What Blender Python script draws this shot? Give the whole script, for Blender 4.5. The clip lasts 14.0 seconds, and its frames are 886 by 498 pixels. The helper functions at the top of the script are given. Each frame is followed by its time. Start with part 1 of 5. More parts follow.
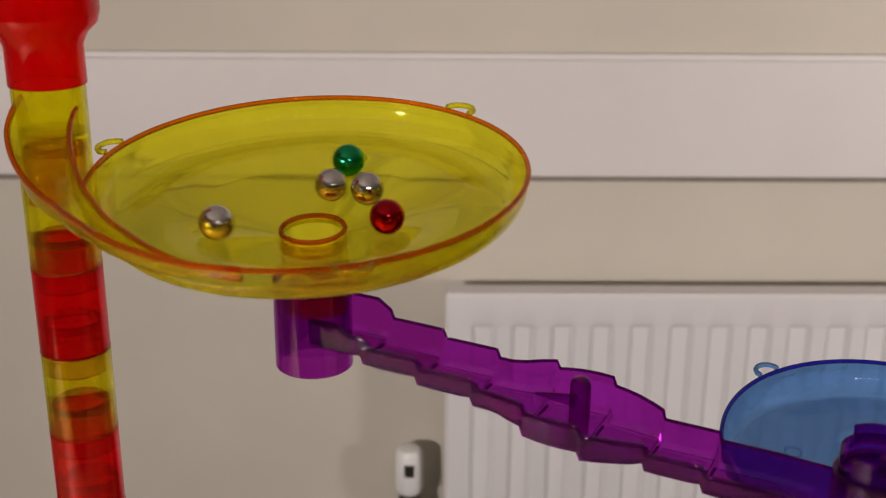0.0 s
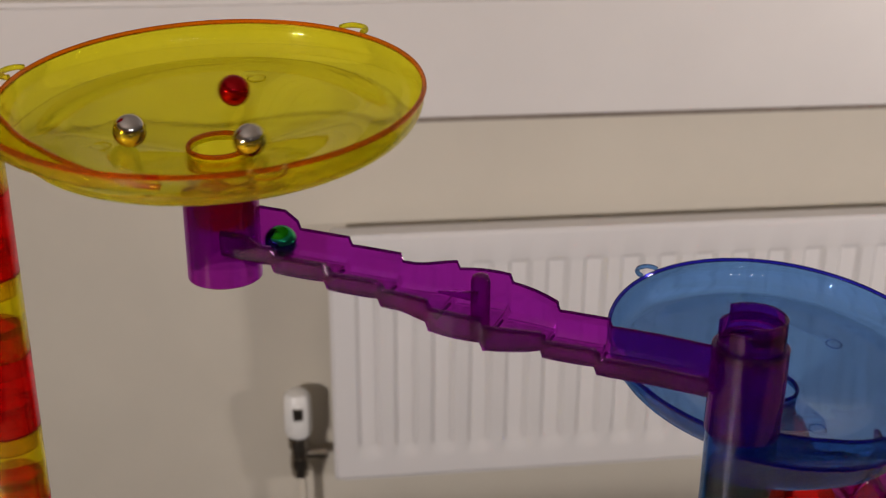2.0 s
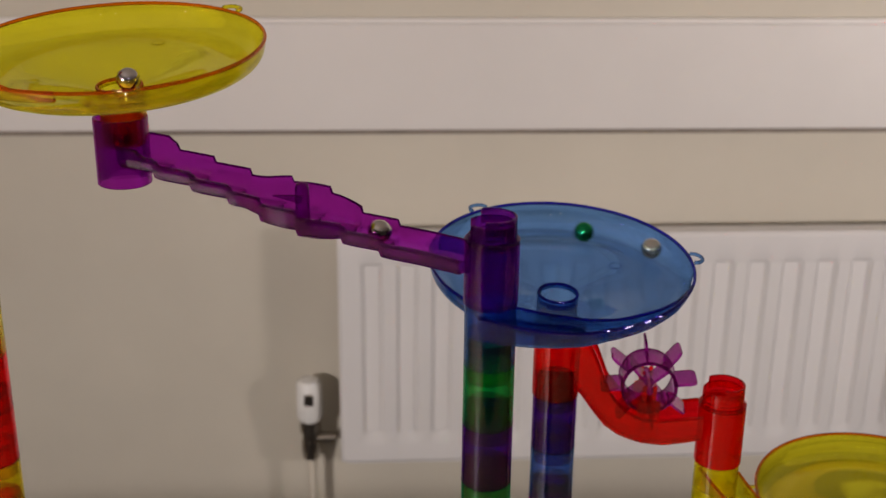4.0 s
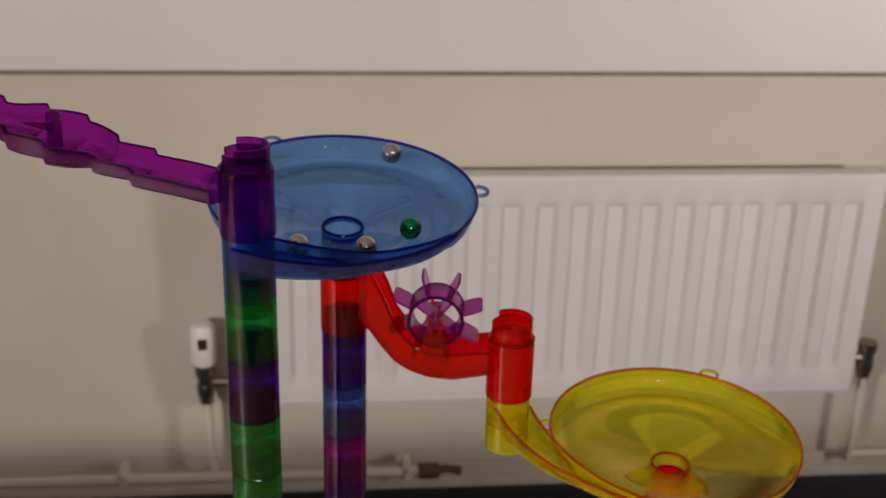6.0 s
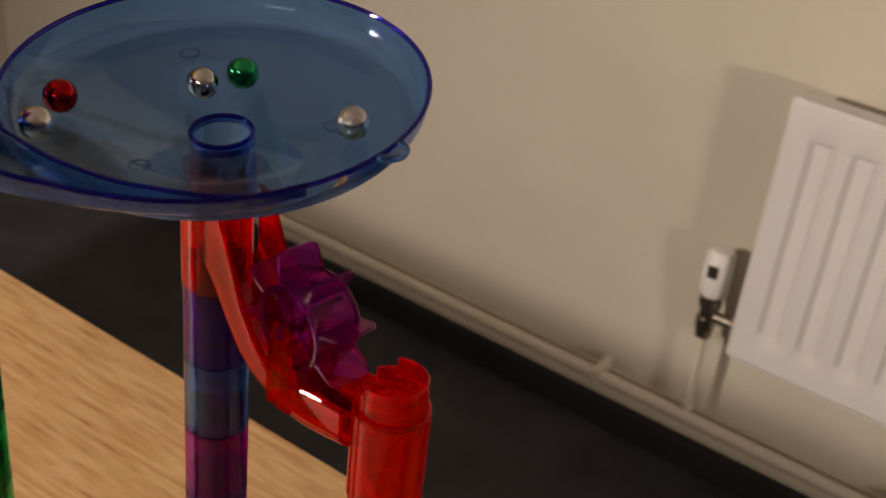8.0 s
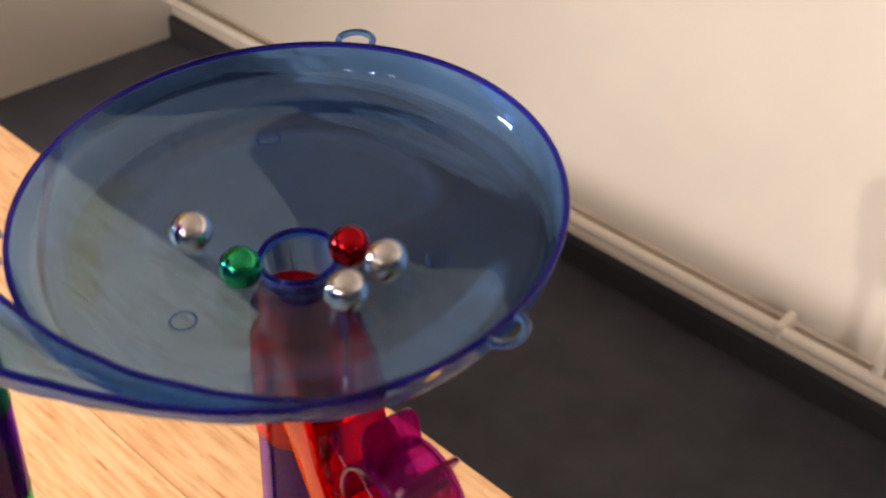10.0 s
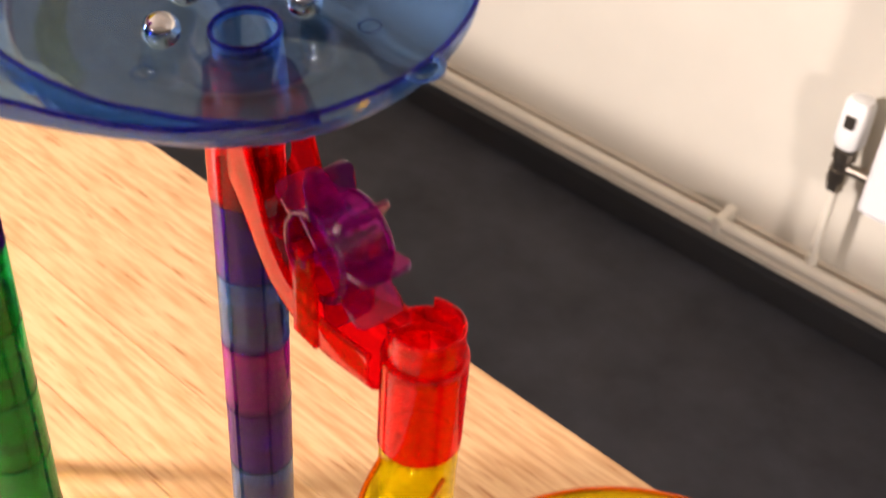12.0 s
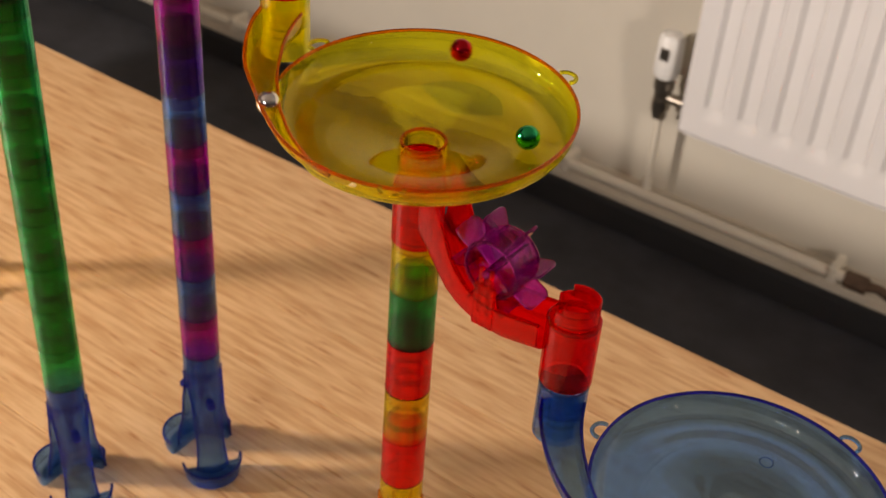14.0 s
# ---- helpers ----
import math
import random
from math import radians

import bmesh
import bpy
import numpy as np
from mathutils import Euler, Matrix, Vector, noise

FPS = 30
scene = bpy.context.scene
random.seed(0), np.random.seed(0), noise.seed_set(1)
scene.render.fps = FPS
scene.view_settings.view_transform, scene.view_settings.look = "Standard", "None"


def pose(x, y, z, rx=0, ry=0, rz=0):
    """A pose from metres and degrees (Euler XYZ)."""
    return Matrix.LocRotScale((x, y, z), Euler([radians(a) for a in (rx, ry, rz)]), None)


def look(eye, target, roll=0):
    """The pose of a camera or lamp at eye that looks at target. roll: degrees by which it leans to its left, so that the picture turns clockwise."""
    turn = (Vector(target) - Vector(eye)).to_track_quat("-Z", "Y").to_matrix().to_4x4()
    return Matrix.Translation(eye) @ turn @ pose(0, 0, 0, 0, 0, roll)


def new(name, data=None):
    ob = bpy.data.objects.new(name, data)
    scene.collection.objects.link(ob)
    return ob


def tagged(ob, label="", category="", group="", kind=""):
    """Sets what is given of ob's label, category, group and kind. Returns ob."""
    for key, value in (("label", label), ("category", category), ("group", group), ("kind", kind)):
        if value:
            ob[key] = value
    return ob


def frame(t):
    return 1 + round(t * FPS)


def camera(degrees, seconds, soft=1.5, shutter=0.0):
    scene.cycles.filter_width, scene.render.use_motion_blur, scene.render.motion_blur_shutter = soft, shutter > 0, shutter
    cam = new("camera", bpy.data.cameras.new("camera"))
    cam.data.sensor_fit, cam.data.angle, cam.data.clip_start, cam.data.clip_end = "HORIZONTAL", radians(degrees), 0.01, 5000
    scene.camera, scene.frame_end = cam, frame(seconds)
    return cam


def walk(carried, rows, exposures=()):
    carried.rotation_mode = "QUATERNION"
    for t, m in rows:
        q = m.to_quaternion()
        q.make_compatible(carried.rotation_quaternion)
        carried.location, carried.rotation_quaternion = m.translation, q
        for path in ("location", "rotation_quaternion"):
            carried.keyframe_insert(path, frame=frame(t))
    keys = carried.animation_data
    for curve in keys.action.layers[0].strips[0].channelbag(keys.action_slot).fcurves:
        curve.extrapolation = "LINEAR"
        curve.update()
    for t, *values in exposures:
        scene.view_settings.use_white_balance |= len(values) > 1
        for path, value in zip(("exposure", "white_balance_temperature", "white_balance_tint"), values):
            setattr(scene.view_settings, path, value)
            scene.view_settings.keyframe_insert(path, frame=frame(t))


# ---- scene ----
cam = camera(40.2, 14.0, soft=1.0, shutter=0.15)
cam.data.dof.use_dof, cam.data.dof.focus_distance, cam.data.dof.aperture_fstop = True, 0.61, 16.0
PATH = [
    (0, pose(0.0321, 0.0273, 1.6511, 69.952, -0.408, -0.593)),
    (0.5, pose(0.0165, 0.0320, 1.6510, 69.685, -0.587, -1.734)),
    (1, pose(0.0043, 0.0361, 1.6598, 68.225, -1.405, -3.917)),
    (1.5, pose(0.0175, 0.0253, 1.6488, 68.953, -1.358, -5.762)),
    (2, pose(0.0175, -0.0059, 1.6430, 67.740, -0.306, -7.068)),
    (2.5, pose(0.0511, -0.0799, 1.6474, 67.681, -0.651, -6.311)),
    (3, pose(0.1078, -0.1564, 1.6376, 69.594, -1.090, -2.456)),
    (5.5, pose(0.1690, -0.2475, 1.6773, 68.280, -0.200, -4.900)),
    (6, pose(0.2522, -0.2290, 1.6394, 67.111, -1.560, -5.412)),
    (6.5, pose(0.3196, -0.1254, 1.6129, 66.392, -4.448, -1.528)),
    (7, pose(0.4053, 0.0189, 1.5868, 63.831, -4.313, 6.959)),
    (7.5, pose(0.4845, 0.1075, 1.5819, 61.394, -2.909, 17.157)),
    (8, pose(0.6085, 0.1969, 1.5653, 59.195, -5.619, 36.195)),
    (8.5, pose(0.6174, 0.2480, 1.5650, 57.883, -4.147, 45.343)),
    (9, pose(0.5696, 0.2882, 1.5809, 55.709, -2.797, 44.249)),
    (11.5, pose(0.5104, 0.3432, 1.5742, 51.589, -3.072, 43.268)),
    (12, pose(0.5853, 0.2810, 1.5661, 50.063, -3.522, 42.399)),
    (12.5, pose(0.7006, 0.1717, 1.5067, 49.143, -3.114, 39.870)),
    (13, pose(0.7759, 0.0742, 1.5009, 49.557, -3.572, 35.661)),
    (13.5, pose(0.8322, 0.0128, 1.5077, 52.334, -3.372, 34.819)),
    (14, pose(0.8628, -0.0031, 1.5247, 54.163, -3.652, 36.105)),
]
LIGHTER = [(0.0, -0.06, 6350, 10), (3.0, -0.18, 6450, 10), (6.0, -0.2, 6500, 10), (6.5, -0.25, 6550, 10), (7.5, -0.28, 6900, 10), (8.0, -0.05, 7500, 11), (9.0, 0.78, 7050, 13),
           (11.5, 1.50, 6500, 15), (12.0, 1.56, 6500, 13), (12.5, 1.40, 6450, 11), (13.0, 1.1, 6700, 10), (13.5, 0.8, 7000, 10), (14.0, 0.50, 7050, 10)]
walk(cam, PATH, LIGHTER)

# ---- light ----
scene.cycles.transparent_max_bounces, scene.cycles.transmission_bounces, scene.cycles.max_bounces = 48, 32, 36
world = bpy.data.worlds.new("room_air")
world.use_nodes = True
world.node_tree.nodes["Background"].inputs[0].default_value = (1.0, 0.86, 0.68, 1)
world.node_tree.nodes["Background"].inputs[1].default_value = 0.03
scene.world = world


def room_lamp(name, eye, target, length, width, power, spread, colour=(1.0, 0.895, 0.85)):
    lamp = bpy.data.lights.new(name, "AREA")
    lamp.shape, lamp.size, lamp.size_y, lamp.energy, lamp.color = "RECTANGLE", length, width, power, colour
    lamp.spread = radians(spread)
    ob = new(name, lamp)
    ob.matrix_world = look(eye, target)
    return ob


# a lamp on either side of the room, and an added unseen fill overhead
room_lamp("side_lamp", (2.75, 0.15, 1.26), (1.45, 2.1, 1.70), 0.30, 0.14, 15, 105)
room_lamp("side_lamp", (-1.55, -0.85, 1.55), (0.45, 0.30, 0.80), 0.28, 0.14, 50, 150)
room_lamp("overhead_fill", (0.6, -1.9, 2.38), (0.6, -1.9, 0.0), 1.2, 0.12, 24, 180)


# ---- materials ----
def material(name):
    m = bpy.data.materials.new(name)
    m.use_nodes = True
    nodes, links = m.node_tree.nodes, m.node_tree.links
    return m, nodes, links, nodes["Principled BSDF"]


def coords(nodes, links, scale=(1, 1, 1), turn=(0, 0, 0), generated=False):
    tex, mapping = nodes.new("ShaderNodeTexCoord"), nodes.new("ShaderNodeMapping")
    mapping.inputs["Scale"].default_value, mapping.inputs["Rotation"].default_value = scale, turn
    links.new(tex.outputs["Object"], mapping.inputs["Vector"])
    return mapping.outputs["Vector"]


def noise_tex(nodes, links, vector, scale, detail=4.0, rough=0.55):
    n = nodes.new("ShaderNodeTexNoise")
    n.inputs["Scale"].default_value, n.inputs["Detail"].default_value, n.inputs["Roughness"].default_value = scale, detail, rough
    links.new(vector, n.inputs["Vector"])
    return n.outputs["Fac"]


def ramp(nodes, links, fac, stops):
    r = nodes.new("ShaderNodeValToRGB")
    while len(r.color_ramp.elements) < len(stops):
        r.color_ramp.elements.new(0.5)
    for e, (p, c) in zip(r.color_ramp.elements, stops):
        e.position, e.color = p, (*c, 1)
    links.new(fac, r.inputs["Fac"])
    return r.outputs["Color"]


def bump(nodes, links, fac, shader, strength, distance):
    b = nodes.new("ShaderNodeBump")
    b.inputs["Strength"].default_value, b.inputs["Distance"].default_value = strength, distance
    links.new(fac, b.inputs["Height"])
    links.new(b.outputs["Normal"], shader.inputs["Normal"])


def mixed(nodes, links, fac, a, b, kind="MIX"):
    n = nodes.new("ShaderNodeMix")
    n.data_type, n.blend_type = "RGBA", kind
    if hasattr(fac, "links"):
        links.new(fac, n.inputs[0])
    else:
        n.inputs[0].default_value = fac
    for socket, value in ((n.inputs[6], a), (n.inputs[7], b)):
        if hasattr(value, "links"):
            links.new(value, socket)
        else:
            socket.default_value = (*value, 1)
    return n.outputs[2]


def paint(name, colour, rough, stain=0.12, grain=900.0, depth=0.0004, patch=2.2):
    m, nodes, links, shader = material(name)
    v = coords(nodes, links)
    big = noise_tex(nodes, links, v, patch, 6.0, 0.6)
    fine = noise_tex(nodes, links, v, grain, 2.0)
    dark = tuple(c * (1 - stain) for c in colour)
    links.new(ramp(nodes, links, big, [(0.3, dark), (0.7, colour)]), shader.inputs["Base Color"])
    shader.inputs["Roughness"].default_value = rough
    bump(nodes, links, fine, shader, 0.35, depth)
    return m


def plastic(name, tint, body=0.006, sheen=0.004):
    """Clear tinted plastic: thin walls that one looks straight through, with some refraction and sharp gloss."""
    m, nodes, links, shader = material(name)
    v = coords(nodes, links)
    cloud = noise_tex(nodes, links, v, 40.0, 3.0)
    deep = tuple(c * 0.975 for c in tint)
    tone = ramp(nodes, links, cloud, [(0.35, deep), (0.65, tint)])
    scuff = noise_tex(nodes, links, v, 220.0, 5.0, 0.7)
    low = nodes.new("ShaderNodeMapRange")
    low.inputs["From Min"].default_value, low.inputs["From Max"].default_value = 0.5, 0.85
    low.inputs["To Min"].default_value, low.inputs["To Max"].default_value = sheen, sheen + 0.03
    links.new(scuff, low.inputs["Value"])
    links.new(low.outputs["Result"], shader.inputs["Roughness"])
    links.new(mixed(nodes, links, 1.0, tone, tone, "MULTIPLY"), shader.inputs["Base Color"])
    shader.inputs["Transmission Weight"].default_value, shader.inputs["IOR"].default_value = 1.0, 1.37
    wave = noise_tex(nodes, links, v, 90.0, 2.0)
    bump(nodes, links, wave, shader, 0.03, 0.0006)
    clear, blend = nodes.new("ShaderNodeBsdfTransparent"), nodes.new("ShaderNodeMixShader")
    links.new(tone, clear.inputs["Color"])
    blend.inputs["Fac"].default_value = 0.36
    links.new(shader.outputs[0], blend.inputs[1])
    links.new(clear.outputs[0], blend.inputs[2])
    gloss, edge, coat = nodes.new("ShaderNodeBsdfGlossy"), nodes.new("ShaderNodeLayerWeight"), nodes.new("ShaderNodeMixShader")
    steep, share = nodes.new("ShaderNodeMath"), nodes.new("ShaderNodeMath")
    steep.operation, share.operation = "POWER", "MULTIPLY_ADD"
    steep.inputs[1].default_value = 5.0
    share.inputs[1].default_value, share.inputs[2].default_value = 0.14, 0.006
    links.new(edge.outputs["Facing"], steep.inputs[0])
    links.new(steep.outputs[0], share.inputs[0])
    links.new(low.outputs["Result"], gloss.inputs["Roughness"])
    links.new(shader.inputs["Normal"].links[0].from_socket, gloss.inputs["Normal"])
    links.new(share.outputs[0], coat.inputs["Fac"])
    haze, milky, tinged = nodes.new("ShaderNodeBsdfDiffuse"), nodes.new("ShaderNodeBsdfTranslucent"), nodes.new("ShaderNodeMixShader")
    cloudy, mass = nodes.new("ShaderNodeMixShader"), mixed(nodes, links, 1.0, tone, tone, "MULTIPLY")
    cloudy.inputs["Fac"].default_value, tinged.inputs["Fac"].default_value = 0.5, body
    links.new(mass, haze.inputs["Color"])
    links.new(mass, milky.inputs["Color"])
    links.new(haze.outputs[0], cloudy.inputs[1])
    links.new(milky.outputs[0], cloudy.inputs[2])
    links.new(blend.outputs[0], tinged.inputs[1])
    links.new(cloudy.outputs[0], tinged.inputs[2])
    links.new(tinged.outputs[0], coat.inputs[1])
    links.new(gloss.outputs[0], coat.inputs[2])
    links.new(coat.outputs[0], nodes["Material Output"].inputs["Surface"])
    return m


def chrome(name, colour, rough=0.012):
    m, nodes, links, shader = material(name)
    v = coords(nodes, links)
    smear = noise_tex(nodes, links, v, 160.0, 4.0)
    low = nodes.new("ShaderNodeMapRange")
    low.inputs["To Min"].default_value, low.inputs["To Max"].default_value = rough, rough + 0.025
    links.new(smear, low.inputs["Value"])
    links.new(low.outputs["Result"], shader.inputs["Roughness"])
    shader.inputs["Base Color"].default_value, shader.inputs["Metallic"].default_value = (*colour, 1), 1.0
    return m


YELLOW = plastic("yellow_clear_plastic", (0.995, 0.96, 0.17))
BLUE = plastic("blue_clear_plastic", (0.40, 0.605, 0.90))
RED = plastic("red_clear_plastic", (0.99, 0.07, 0.11), 0.025)
GREEN = plastic("green_clear_plastic", (0.16, 0.79, 0.49))
PURPLE = plastic("purple_clear_plastic", (0.66, 0.15, 0.72))
MAGENTA = plastic("magenta_clear_plastic", (0.76, 0.05, 0.76), 0.006)
VIOLET = plastic("violet_clear_plastic", (0.42, 0.09, 0.72))
BLUE_BRIM = plastic("bright_blue_brim", (0.24, 0.30, 0.86), 0.03)
YELLOW_EDGE = plastic("thick_yellow_plastic", (0.95, 0.46, 0.04), 0.05)
BLUE_EDGE = plastic("thick_blue_plastic", (0.16, 0.15, 0.74), 0.03)
RED_EDGE = plastic("thick_red_plastic", (0.88, 0.03, 0.05), 0.04)
PURPLE_EDGE = plastic("thick_purple_plastic", (0.52, 0.06, 0.60), 0.01)
WHEEL = plastic("wheel_purple_plastic", (0.72, 0.13, 0.68), 0.02)
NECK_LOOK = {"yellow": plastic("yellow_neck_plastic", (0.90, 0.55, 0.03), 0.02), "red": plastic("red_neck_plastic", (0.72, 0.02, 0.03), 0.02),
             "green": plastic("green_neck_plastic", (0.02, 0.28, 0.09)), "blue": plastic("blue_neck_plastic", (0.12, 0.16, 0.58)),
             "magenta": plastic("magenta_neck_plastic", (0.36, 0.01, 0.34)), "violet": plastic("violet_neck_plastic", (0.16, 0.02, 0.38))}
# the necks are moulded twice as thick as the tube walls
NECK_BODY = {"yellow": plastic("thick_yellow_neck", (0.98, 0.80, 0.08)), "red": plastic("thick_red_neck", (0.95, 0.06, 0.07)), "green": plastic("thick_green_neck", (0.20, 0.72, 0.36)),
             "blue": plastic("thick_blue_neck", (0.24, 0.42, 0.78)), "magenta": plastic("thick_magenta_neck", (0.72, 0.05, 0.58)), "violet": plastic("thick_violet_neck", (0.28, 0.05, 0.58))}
SILVER = chrome("bright_steel", (0.64, 0.62, 0.60))
CHROME_RED = chrome("red_chrome", (0.42, 0.008, 0.014))
CHROME_GREEN = chrome("green_chrome", (0.02, 0.36, 0.13))
WALL = paint("cream_wall_paint", (0.61, 0.565, 0.475), 0.75, 0.10)
BOARD = paint("white_gloss_paint", (0.72, 0.695, 0.67), 0.4, 0.08)
ENAMEL = paint("white_radiator_enamel", (0.74, 0.72, 0.71), 0.32, 0.05)
PIPE = paint("cream_pipe_paint", (0.72, 0.66, 0.55), 0.45, 0.15, 300.0)
SKIRT = paint("cream_skirting_paint", (0.70, 0.63, 0.52), 0.5, 0.2, 300.0, 0.0006, 5.0)
BLACK = paint("black_vinyl", (0.046, 0.046, 0.050), 0.45, 0.3)
CARPET = paint("dark_blue_carpet", (0.066, 0.070, 0.086), 0.95, 0.45, 500.0, 0.004, 6.0)
# dark tone for walls out of view, keeps reflections of the room low
DIM = paint("unseen_wall_dark_tone", (0.20, 0.18, 0.16), 0.8, 0.1)
CEIL = paint("white_ceiling_paint", (0.42, 0.41, 0.40), 0.9, 0.06)
# dark tone for the painted shade line under the white board
LEDGE_SHADE = paint("ledge_shade_paint", (0.29, 0.245, 0.205), 0.8, 0.35, 300.0, 0.0006, 9.0)
KNOB = paint("white_plastic_knob", (0.80, 0.79, 0.76), 0.35, 0.05)
BRASS = chrome("dull_nickel", (0.36, 0.32, 0.27), 0.3)
RUST = paint("rusty_brown_metal", (0.14, 0.08, 0.045), 0.7, 0.5, 200.0, 0.001, 40.0)


def wood(name):
    """Pale bamboo worktop: narrow staves along x with streaks of grain."""
    m, nodes, links, shader = material(name)
    v = coords(nodes, links, (5.0, 110.0, 1.0))
    streak = noise_tex(nodes, links, v, 1.6, 8.0, 0.65)
    w = coords(nodes, links, (9.0, 90.0, 1.0))
    broad = noise_tex(nodes, links, w, 1.5, 4.0)
    tone = ramp(nodes, links, streak, [(0.22, (0.44, 0.235, 0.10)), (0.42, (0.62, 0.385, 0.19)), (0.72, (0.70, 0.46, 0.245))])
    over = ramp(nodes, links, broad, [(0.35, (0.78, 0.68, 0.58)), (0.6, (1.0, 1.0, 1.0))])
    fleck = noise_tex(nodes, links, coords(nodes, links, (14.0, 150.0, 1.0)), 1.3, 2.0, 0.4)
    flecked = mixed(nodes, links, 1.0, over, ramp(nodes, links, fleck, [(0.27, (0.66, 0.50, 0.38)), (0.36, (1.0, 1.0, 1.0))]), "MULTIPLY")
    links.new(mixed(nodes, links, 1.0, tone, flecked, "MULTIPLY"), shader.inputs["Base Color"])
    info = nodes.new("ShaderNodeObjectInfo")
    tint = nodes.new("ShaderNodeHueSaturation")
    shift = nodes.new("ShaderNodeMapRange")
    shift.inputs["To Min"].default_value, shift.inputs["To Max"].default_value = 0.97, 1.03
    links.new(info.outputs["Random"], shift.inputs["Value"])
    links.new(shift.outputs["Result"], tint.inputs["Value"])
    links.new(shader.inputs["Base Color"].links[0].from_socket, tint.inputs["Color"])
    links.new(tint.outputs["Color"], shader.inputs["Base Color"])
    shader.inputs["Roughness"].default_value = 0.42
    bump(nodes, links, streak, shader, 0.15, 0.0005)
    return m


BAMBOO = wood("pale_bamboo")


# ---- mesh helpers ----
def part(name, bm, mat, parent=None, label="", smooth=True, at=None):
    """Links a bmesh as one mesh object, under a thing where one is given."""
    me = bpy.data.meshes.new(name)
    bmesh.ops.recalc_face_normals(bm, faces=bm.faces)
    if smooth:
        for f in bm.faces:
            f.smooth = True
        for e in bm.edges:
            if len(e.link_faces) == 2 and e.calc_face_angle() > radians(38):
                e.smooth = False
    bm.to_mesh(me)
    bm.free()
    me.materials.append(mat)
    ob = new(name, me)
    ob.parent = parent
    if at is not None:
        ob.matrix_basis = at
    if label:
        ob["label"] = label
    return ob


def thing(name, m, label, category, group="", kind=""):
    ob = new(name)
    ob.empty_display_size = 0.02
    ob.matrix_basis = m
    return tagged(ob, label, category, group, kind)


def box(bm, x0, y0, z0, x1, y1, z1, bevel=0.0):
    made = bmesh.ops.create_cube(bm, size=1.0)["verts"]
    for v in made:
        v.co = Vector(((x0 + x1) / 2 + v.co.x * (x1 - x0), (y0 + y1) / 2 + v.co.y * (y1 - y0), (z0 + z1) / 2 + v.co.z * (z1 - z0)))
    if bevel:
        edges = list({e for v in made for e in v.link_edges})
        bmesh.ops.bevel(bm, geom=edges, offset=bevel, segments=2, affect="EDGES")
    return bm


def boxed(*size, bevel=0.0):
    return box(bmesh.new(), *size, bevel=bevel)


def lathe(profile, steps=48, bm=None, closed=True, a0=0.0, a1=360.0):
    """Turns (radius, z) pairs round the z axis; closed joins the profile's ends."""
    bm = bm or bmesh.new()
    full = abs(a1 - a0) > 359.9
    n = steps if full else steps + 1
    rings = []
    for i in range(n):
        a = radians(a0 + (a1 - a0) * i / steps)
        rings.append([bm.verts.new((r * math.cos(a), r * math.sin(a), z)) for r, z in profile])
    k = len(profile)
    for i in range(n if full else n - 1):
        p, q = rings[i], rings[(i + 1) % n]
        for j in range(k if closed else k - 1):
            bm.faces.new((p[j], q[j], q[(j + 1) % k], p[(j + 1) % k]))
    if not full and closed:
        bm.faces.new(rings[0])
        bm.faces.new(rings[-1])
    return bm


def tube(r, z0, z1, wall=0.0018, steps=40, bm=None, a0=0.0, a1=360.0):
    c = 0.0005
    return lathe([(r - wall, z0 + c), (r - wall + c, z0), (r - c, z0), (r, z0 + c), (r, z1 - c), (r - c, z1), (r - wall + c, z1), (r - wall, z1 - c)], steps, bm, True, a0, a1)


def loft(sections, wall, bm=None):
    """A shell through rows of points, thickened inwards by its wall."""
    bm = bm or bmesh.new()
    rows, cols = len(sections), len(sections[0])
    grid = np.array([[tuple(p) for p in s] for s in sections], float)
    du, dv = np.gradient(grid, axis=0), np.gradient(grid, axis=1)
    n = np.cross(du, dv)
    n /= np.maximum(np.linalg.norm(n, axis=2, keepdims=True), 1e-9)
    skins = []
    for layer in (grid, grid + n * wall):
        skins.append([[bm.verts.new(layer[i, j]) for j in range(cols)] for i in range(rows)])
    a, b = skins
    for i in range(rows - 1):
        for j in range(cols - 1):
            bm.faces.new((a[i][j], a[i + 1][j], a[i + 1][j + 1], a[i][j + 1]))
            bm.faces.new((b[i][j], b[i][j + 1], b[i + 1][j + 1], b[i + 1][j]))
    for i in range(rows - 1):
        for j in (0, cols - 1):
            bm.faces.new((a[i][j], b[i][j], b[i + 1][j], a[i + 1][j]))
    for j in range(cols - 1):
        for i in (0, rows - 1):
            bm.faces.new((a[i][j], a[i][j + 1], b[i][j + 1], b[i][j]))
    return bm


def rod(points, r, steps=10, bm=None):
    """A round rod through points; radii may change along it."""
    bm = bm or bmesh.new()
    pts = [Vector(p) for p in points]
    radii = r if isinstance(r, (list, tuple)) else [r] * len(pts)
    rings = []
    up = Vector((0.0, 0.0, 1.0))
    for i, p in enumerate(pts):
        d = (pts[min(i + 1, len(pts) - 1)] - pts[max(i - 1, 0)]).normalized()
        side = d.cross(up)
        if side.length < 0.05:
            side = d.cross(Vector((0, 1, 0)))
        side.normalize()
        top = side.cross(d).normalized()
        rings.append([bm.verts.new(p + radii[i] * (math.cos(2 * math.pi * j / steps) * side + math.sin(2 * math.pi * j / steps) * top)) for j in range(steps)])
    for p, q in zip(rings, rings[1:]):
        for j in range(steps):
            bm.faces.new((p[j], p[(j + 1) % steps], q[(j + 1) % steps], q[j]))
    bm.faces.new(rings[0])
    bm.faces.new(list(reversed(rings[-1])))
    return bm


